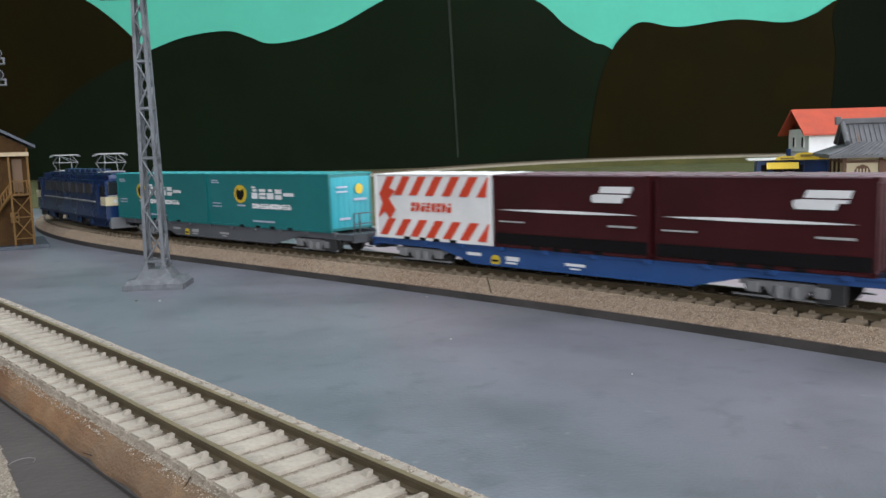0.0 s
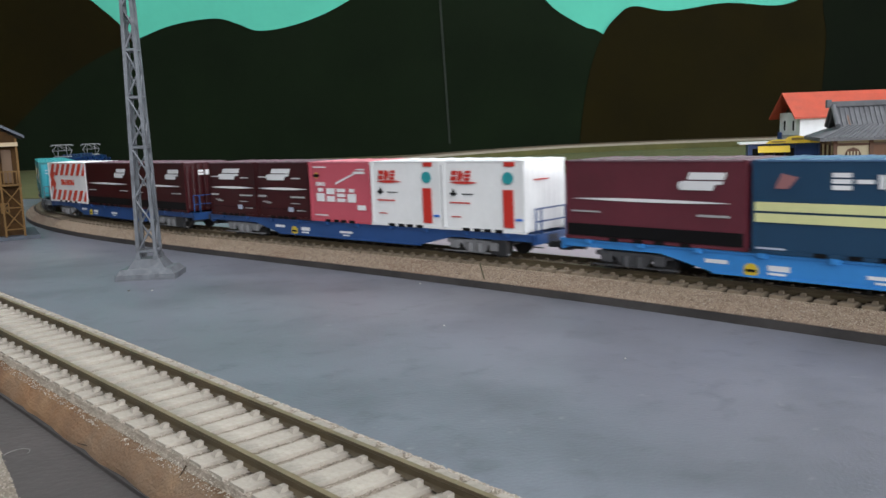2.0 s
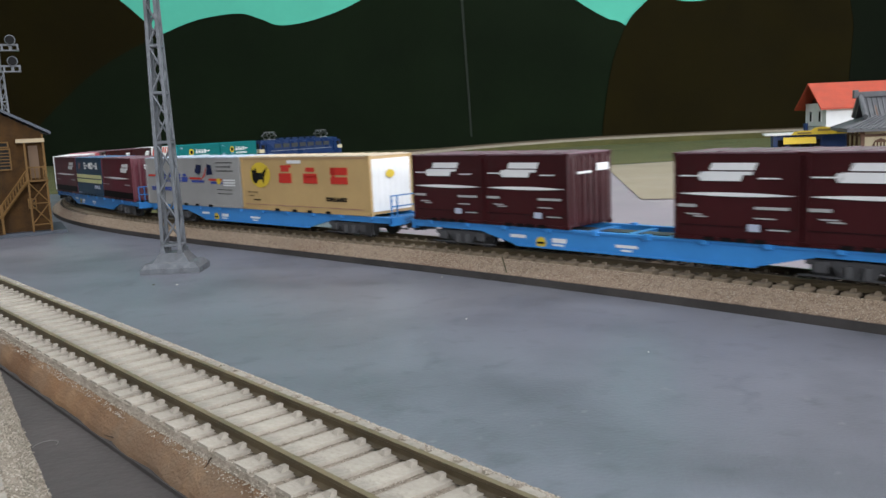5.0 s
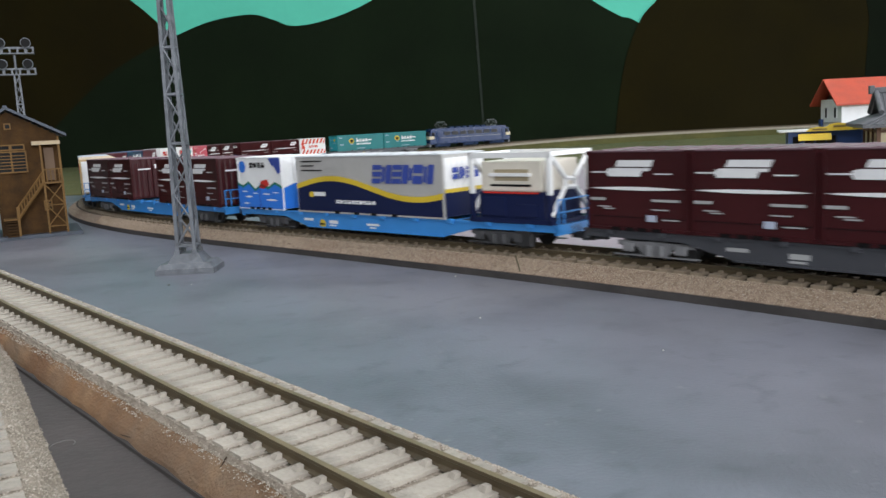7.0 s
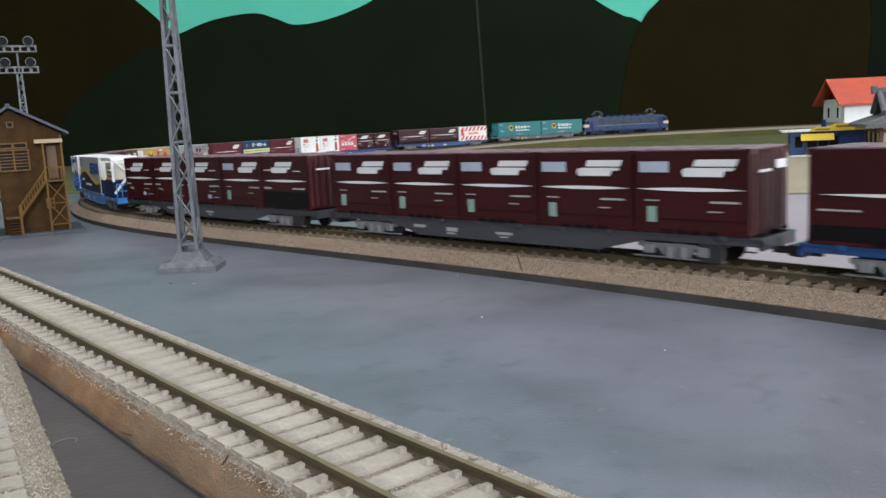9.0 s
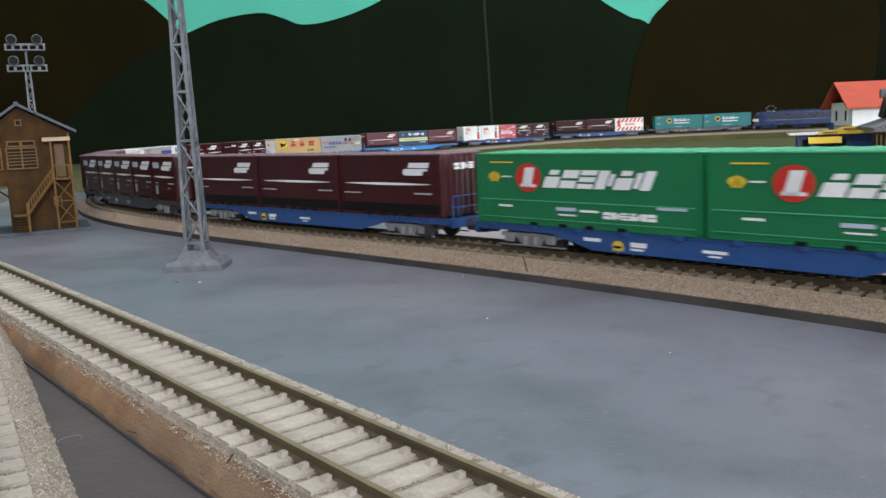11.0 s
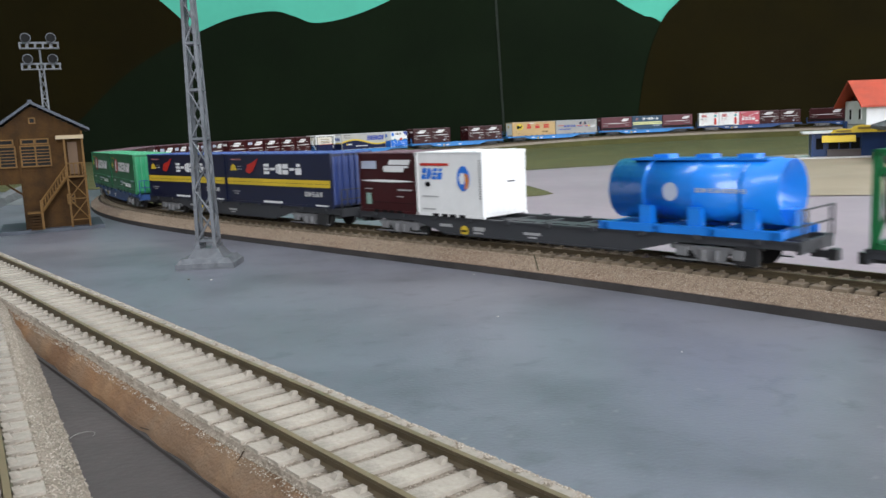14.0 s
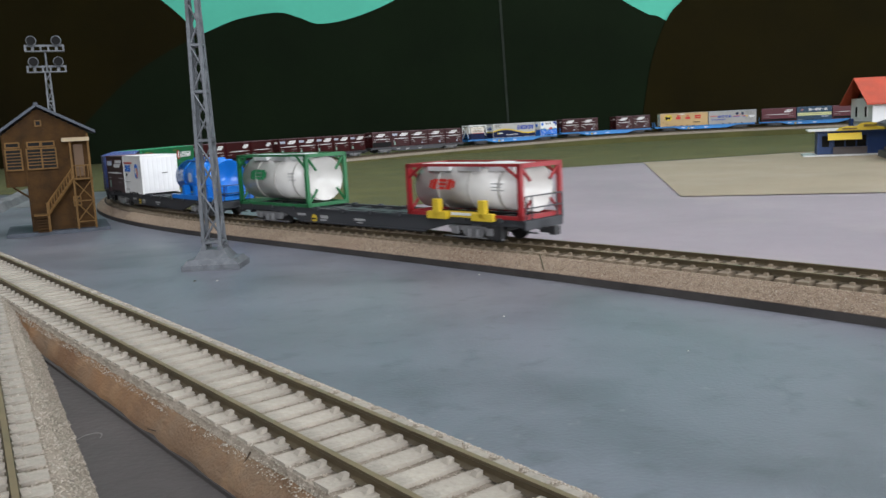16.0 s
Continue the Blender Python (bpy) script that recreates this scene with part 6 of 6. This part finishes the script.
P3, P5, P2 = 0.0824, 0.0496, 0.1235
L12, L20, L31 = LEN[12], LEN[20], LEN[31]
five = lambda k: tuple((i * P5, L12, k) for i in range(5))
for n, color, loads in (
        (0, "grey", ((-0.011, L31, "teal"), (P2 - 0.011, L31, "teal"))),
        (1, "blue", ((0, L20, "striped"), (P3, L20, "brown20"), (2 * P3, L20, "brown20"))),
        (2, "blue", ((0, L12, "brown"), (P5, L12, "brown"), (2 * P5, L12, "pink"), (3 * P5, L12, "white"), (4 * P5, L12, "white"))),
        (3, "sky", ((0, L20, "bright20"), (P3, L20, "kblue"), (2 * P3, L20, "bright20"))),
        (4, "sky", ((-0.007, L31, "steel"), (P2 - 0.007, L31, "tan"))),
        (5, "sky", ((0, L12, "brown"), (P5, L12, "brown"), (3 * P5, L12, "brown"), (4 * P5, L12, "brown"))),
        (6, "sky", ((-0.003, L12, "sea"), (0.0615, L31, "wave"), (0.2005, 0.0485, "reefer"))),
        (7, "char", (*((i * P5, L12, "brown") for i in range(3)), (3 * P5, L12, "brownl"), (4 * P5, L12, "brownsk"))),
        (8, "char", five("brownl")),
        (9, "blue", tuple((i * P3, L20, "brown20") for i in range(3))),
        (10, "blue", ((0, L31, "green"), (P2, L31, "green"))),
        (11, "dark", ((0, L31, "navy"), (P2, L31, "navy"))),
        (12, "dark", ((0, L12, "brownl"), (P5 - 0.0015, L12, "whiteb"), (2 * P3, L20, "bluetank"))),
        (13, "dark", ((-0.002, L20, "gtank"), (2 * P3 + 0.005, L20, "rtank")))):
    wagon(n, color)
    for u, ln, c in loads:
        load(n, u, ln, c)


# ---- the electric locomotive at the head ----
def locomotive():
    root = empty("locomotive", pose(0, 0, 0), "blue electric locomotive with cream lower nose and two pantographs", "locomotive")
    blue = paint("loco_blue", (0.005, 0.023, 0.088), 0.28, spec=0.35)
    cream = paint("loco_cream", (0.60, 0.52, 0.34), 0.35)
    grey = paint("loco_grey", (0.012, 0.028, 0.075), 0.5, spec=0.2)
    dark = paint("loco_dark", (0.03, 0.03, 0.032), 0.6)
    L, W, Z0, Z1 = 0.228, 0.0362, 0.0105, 0.0435
    bm = boxes((-L / 2, L / 2, -W / 2, W / 2, Z0, Z1))
    for v in bm.verts:
        if v.co.z > 0.03:
            v.co.x *= 0.965
            v.co.y *= 0.90
    bmesh.ops.bevel(bm, geom=[e for e in bm.edges if all(v.co.z > 0.03 for v in e.verts)], offset=0.004, segments=4, affect="EDGES")
    part("body", bm, blue, root, "glossy blue car body", smooth=False)
    part("skirt", boxes((-L / 2 + 0.001, L / 2 - 0.001, -W / 2 + 0.001, W / 2 - 0.001, 0.0085, 0.0106)), grey, root)
    for e in (-1, 1):
        x0, x1 = sorted((e * (L / 2 - 0.001), e * (L / 2 + 0.0012)))
        nose = part("nose_band", boxes((x0, x1, -W / 2 - 0.0003, W / 2 + 0.0003, 0.0205, 0.0272), tuple(sorted((e * (L / 2 - 0.012), e * L / 2))) [0:2] + (-W / 2 - 0.0003, W / 2 + 0.0003, 0.0205, 0.0272), bevel=0.0003), cream, root, "cream nose band")
        for y in (-0.0085, 0.0085):
            part("windscreen", boxes((x0, x1 - 0.0002 if e > 0 else x1, y - 0.0072, y + 0.0072, 0.0292, 0.0385), bevel=0.0004), paint("cab_glass", (0.02, 0.022, 0.025), 0.06), nose, "dark glossy windscreen")
            part("headlight", lathe(bmesh.new(), [(e * (L / 2), 0.0016), (e * (L / 2 + 0.0018), 0.0014)], "x", 10, (0, y * 1.3, 0.0238)), ink("white"), nose)
        part("silver_trim", boxes((x0, x1 + 0.0, -0.016, 0.016, 0.0275, 0.0284)), ink("silver"), nose)
        part("coupler", boxes(tuple(sorted((e * (L / 2), e * (L / 2 + 0.009)))) + (-0.002, 0.002, 0.005, 0.0085)), dark, root)
        part("pilot", boxes(tuple(sorted((e * (L / 2 - 0.004), e * (L / 2 + 0.001)))) + (-0.0155, 0.0155, 0.003, 0.0115), bevel=0.0006), paint("pilot_grey", (0.16, 0.165, 0.175), 0.5), root, "grey pilot")
        for sy in (-1, 1):
            y0, y1 = sorted((sy * (W / 2 - 0.0016), sy * (W / 2 + 0.0002)))
            part("cab_window", boxes(tuple(sorted((e * 0.101, e * 0.108))) + (y0, y1, 0.0275, 0.0355)), M_DARK, root)
            part("cab_door", boxes(tuple(sorted((e * 0.090, e * 0.0965))) + (y0, y1, 0.0125, 0.0365)), blue, root)
    for sy in (-1, 1):
        y0, y1 = sorted((sy * (W / 2 - 0.0018), sy * (W / 2 - 0.0004)))
        for i in range(7):
            part("louvre", boxes((-0.075 + i * 0.0225, -0.058 + i * 0.0225, y0, y1, 0.0285, 0.0365)), dark, root)
        part("side_line", boxes((-0.085, 0.085, min(y0, y1), max(y0, y1) + (0.0008 if sy > 0 else 0), 0.0225, 0.0232)), ink("silver"), root)
    part("roof_walk", boxes((-0.10, 0.10, -0.0085, 0.0085, Z1, Z1 + 0.0012)), grey, root)
    for i in range(6):
        x = -0.045 + i * 0.018
        part("roof_vent", boxes((x - 0.006, x + 0.006, -0.006, 0.006, Z1 + 0.0012, Z1 + 0.004), bevel=0.0005), grey, root)
    for x in (-0.072, 0.072):
        bm = bmesh.new()
        z = Z1 + 0.002
        for sy in (-1, 1):
            rod(bm, (x - 0.009, sy * 0.0075, z), (x + 0.009, sy * 0.0075, z), 0.0006, 6)
            for sx in (-1, 1):
                rod(bm, (x + sx * 0.004, sy * 0.0065, z), (x + sx * 0.0125, sy * 0.0082, z + 0.0072), 0.0004, 6)
                rod(bm, (x + sx * 0.0125, sy * 0.0082, z + 0.0072), (x + sx * 0.0025, sy * 0.0052, z + 0.0140), 0.0004, 6)
                rod(bm, (x + sx * 0.0034, sy * 0.0100, z + 0.0144), (x + sx * 0.0034, sy * 0.0128, z + 0.0126), 0.0005, 6)
        for sx in (-1, 1):
            rod(bm, (x + sx * 0.009, -0.0075, z), (x + sx * 0.009, 0.0075, z), 0.0006, 6)
            rod(bm, (x + sx * 0.0125, -0.0082, z + 0.0072), (x + sx * 0.0125, 0.0082, z + 0.0072), 0.0004, 6)
            rod(bm, (x + sx * 0.0125, -0.0082, z + 0.0072), (x + sx * 0.0025, 0.0052, z + 0.0140), 0.0003, 6)
        p = part("pantograph", bm, paint("pantograph_grey", (0.20, 0.20, 0.21), 0.4, metal=0.3), root, "raised silver pantograph")
        part("contact_strip", boxes((x - 0.004, x - 0.0028, -0.0102, 0.0102, z + 0.0138, z + 0.0147), (x + 0.0028, x + 0.004, -0.0102, 0.0102, z + 0.0138, z + 0.0147)), ink("silver"), p)
        for sx in (-1, 1):
            for sy in (-1, 1):
                part("insulator", rod(bmesh.new(), (x + sx * 0.008, sy * 0.0075, Z1 - 0.002), (x + sx * 0.008, sy * 0.0075, z), 0.0009, 8), ink("white"), p)
    for x in (-0.078, 0.0, 0.078):
        bog = part("bogie", boxes((-0.021, 0.021, -0.0148, -0.0128, 0.003, 0.0088), (-0.021, 0.021, 0.0128, 0.0148, 0.003, 0.0088), (-0.004, 0.004, -0.012, 0.012, 0.004, 0.009), bevel=0.0005), grey, root, "grey bogie frame")
        bog.matrix_basis = pose(x, 0, 0)
        for wx in (-0.0145, 0.0145):
            for sy in (-1, 1):
                part("wheel", lathe(bmesh.new(), [(-0.0013, 0.0068), (0.0013, 0.0068)], "y", 18, (wx, sy * 0.0086, 0.0068)), dark, bog)
                a0, a1 = sorted((sy * 0.0142, sy * 0.0162))
                part("axle_box", boxes((wx - 0.003, wx + 0.003, a0, a1, 0.0045, 0.009), bevel=0.0005), grey, bog)
        if x:
            BOGIES.append((bog, 0, 0.078, 0.0, 1 if x > 0 else 0, pose(x, 0, 0)))
    return root


LOCO_SHIFT = LOAD / 2 + 0.021 + 0.114
loco = locomotive()
MOVING.append((loco, 0, 0.078, LOCO_SHIFT, Matrix()))
BOGIES[:] = [(o, n, h, LOCO_SHIFT if h == 0.078 else s, w, m) for o, n, h, s, w, m in BOGIES]


# ---- sleepers ----
def sleeper_mesh(material, name):
    bm = bmesh.new()
    box(bm, -0.0025, 0.0025, -0.0150, 0.0152, -0.0048, -0.0024)
    for y in (-0.0108, -0.0069, 0.0069, 0.0108):
        s = 1 if y > 0 else -1
        n0 = len(bm.verts)
        box(bm, -0.0010, 0.0010, y - 0.0008, y + 0.0008, -0.0024, -0.0015)
        bm.verts.ensure_lookup_table()
        for v in bm.verts[n0:]:
            if v.co.z > -0.0018:
                v.co.x *= 0.7
                v.co.y += (0.00885 * s - v.co.y) * 0.25
    return mesh_of(name, bm, material)


def lay_sleepers(root, st, me):
    for x, y, z, a in st:
        ob = new("sleeper", me)
        ob.parent = root
        ob.matrix_basis = pose(x, y, z, 0, 0, math.degrees(a) + random.uniform(-0.8, 0.8))


SLEEP = 0.0079
brown_tie, pale_tie = sleeper_mesh(M_TIE, "sleeper"), sleeper_mesh(M_TIE_PALE, "sleeper")
lay_sleepers(main_track, stations(-0.55, 1.2, SLEEP), brown_tie)
lay_sleepers(side_track, straight(SIDE_P, SIDE_H, -0.22, 0.45, int(0.67 / SLEEP)), pale_tie)
lay_sleepers(left_track, straight(LEFT_P, LEFT_H, -0.15, 0.30, int(0.45 / SLEEP)), pale_tie)


def far_sleepers():
    bm = bmesh.new()
    for a, b in ((-3.9, -0.56), (1.21, 4.4)):
        for x, y, z, h in stations(a, b, SLEEP):
            c, s = math.cos(h), math.sin(h)
            vs = [bm.verts.new((x + c * u - s * v, y + s * u + c * v, z + w)) for w in (-0.0048, -0.0024) for u, v in ((-0.0019, -0.015), (0.0019, -0.015), (0.0019, 0.015), (-0.0019, 0.015))]
            for f in ((4, 5, 6, 7), (0, 1, 5, 4), (1, 2, 6, 5), (2, 3, 7, 6), (3, 0, 4, 7)):
                bm.faces.new([vs[i] for i in f])
    tagged(part("sleepers_far", bm, M_TIE, main_track), kind="stuff")


far_sleepers()


# ---- loose ballast grains ----
def grain_paint(name, tones):
    m = bpy.data.materials.new(name)
    m.use_nodes = True
    nt = m.node_tree
    b = nt.nodes["Principled BSDF"]
    b.inputs["Roughness"].default_value = 0.85
    geo, ramp = nt.nodes.new("ShaderNodeNewGeometry"), nt.nodes.new("ShaderNodeValToRGB")
    for i, c in enumerate(tones):
        e = ramp.color_ramp.elements[i] if i < 2 else ramp.color_ramp.elements.new(1.0)
        e.position, e.color = i / (len(tones) - 1), (*c, 1)
    nt.links.new(geo.outputs["Random Per Island"], ramp.inputs[0])
    nt.links.new(ramp.outputs[0], b.inputs["Base Color"])
    return m


def grains(root, st, across, up, n, r, material, seed, power=1.0):
    """Many small eight-faced stones along a line: across and up give the profile that they lie on."""
    g = np.random.default_rng(seed)
    st = np.array(st)
    i = g.uniform(0, len(st) - 1, n)
    x, y, z, a = (np.interp(i, np.arange(len(st)), st[:, k]) for k in range(4))
    f = g.uniform(0, 1, n) ** power
    u = across[0] + (across[-1] - across[0]) * f
    order = np.argsort(across)
    h = np.interp(u, np.array(across)[order], np.array(up)[order])
    u = np.where(np.abs(np.abs(u) - 0.00885) < 0.0016, np.sign(u) * 0.0118, u)
    c = np.stack([x - np.sin(a) * u, y + np.cos(a) * u, z + h + 0.0001], 1)
    size = r * g.uniform(0.55, 1.3, n)
    spin = g.uniform(0, 6.28, n)
    vs = np.zeros((n, 6, 3))
    for k in range(4):
        w = size * g.uniform(0.7, 1.3, n)
        vs[:, k, 0], vs[:, k, 1] = np.cos(spin + k * 1.571) * w, np.sin(spin + k * 1.571) * w
        vs[:, k, 2] = g.uniform(-0.3, 0.3, n) * size
    vs[:, 4, 2], vs[:, 5, 2] = size * g.uniform(0.5, 1.0, n), -size * 0.6
    vs += c[:, None, :]
    tri = np.array([(0, 1, 4), (1, 2, 4), (2, 3, 4), (3, 0, 4), (1, 0, 5), (2, 1, 5), (3, 2, 5), (0, 3, 5)])
    fs = (np.arange(n)[:, None, None] * 6 + tri[None]).reshape(-1, 3)
    me = bpy.data.meshes.new("ballast_grains")
    me.from_pydata(vs.reshape(-1, 3).tolist(), [], fs.tolist())
    me.materials.append(material)
    ob = new("ballast_grains", me)
    ob.parent = root
    tagged(ob, "fine loose ballast stones", kind="stuff")


TAN_GRAIN = grain_paint("tan_grains", [(0.22, 0.16, 0.108), (0.32, 0.24, 0.168), (0.37, 0.285, 0.205), (0.46, 0.385, 0.30)])
PALE_GRAIN = grain_paint("pale_grains", [(0.24, 0.20, 0.155), (0.32, 0.275, 0.22), (0.36, 0.315, 0.26), (0.44, 0.40, 0.34)])
near_line = stations(-0.42, 0.30, 0.02)
grains(main_track, near_line, (0.0250, 0.0222, 0.0174, 0.0150), (-0.0083, -0.0060, -0.0034, -0.0037), 46000, 0.00024, TAN_GRAIN, 11)
grains(main_track, stations(-0.42, -0.05, 0.02), (-0.0128, 0.0128), (-0.0045, -0.0045), 6000, 0.00028, TAN_GRAIN, 12)
side_line = straight(SIDE_P, SIDE_H, -0.16, 0.40)
grains(side_track, side_line, (-0.0180, -0.0158, 0.0, 0.0158), (-0.0040, -0.0030, -0.0032, -0.0030), 30000, 0.00022, PALE_GRAIN, 13)
grains(side_track, side_line, (-0.0184, -0.0150), (-0.0042, -0.0029), 9000, 0.00022, PALE_GRAIN, 14)
grains(side_track, side_line, (0.0145, 0.0162, 0.0176), (-0.0030, -0.0041, -0.0058), 9000, 0.00022, PALE_GRAIN, 15, 1.5)
left_line = straight(LEFT_P, LEFT_H, -0.13, 0.30)
grains(left_track, left_line, (0.0, -0.0158, -0.0182, -0.0236), (-0.0032, -0.0030, -0.0041, -0.0110), 24000, 0.00023, PALE_GRAIN, 16)


# ---- keys of all that moves ----
def motions():
    times = [i * 0.5 for i in range(33)]
    for ob, n, half, shift, off in MOVING:
        walk(ob, [(t, rides(n, t, half, shift)[0] @ off) for t in times])
    for ob, n, half, shift, which, off in BOGIES:
        walk(ob, [(t, off @ pose(0, 0, 0, 0, 0, rides(n, t, half, shift)[1][which])) for t in times])


motions()
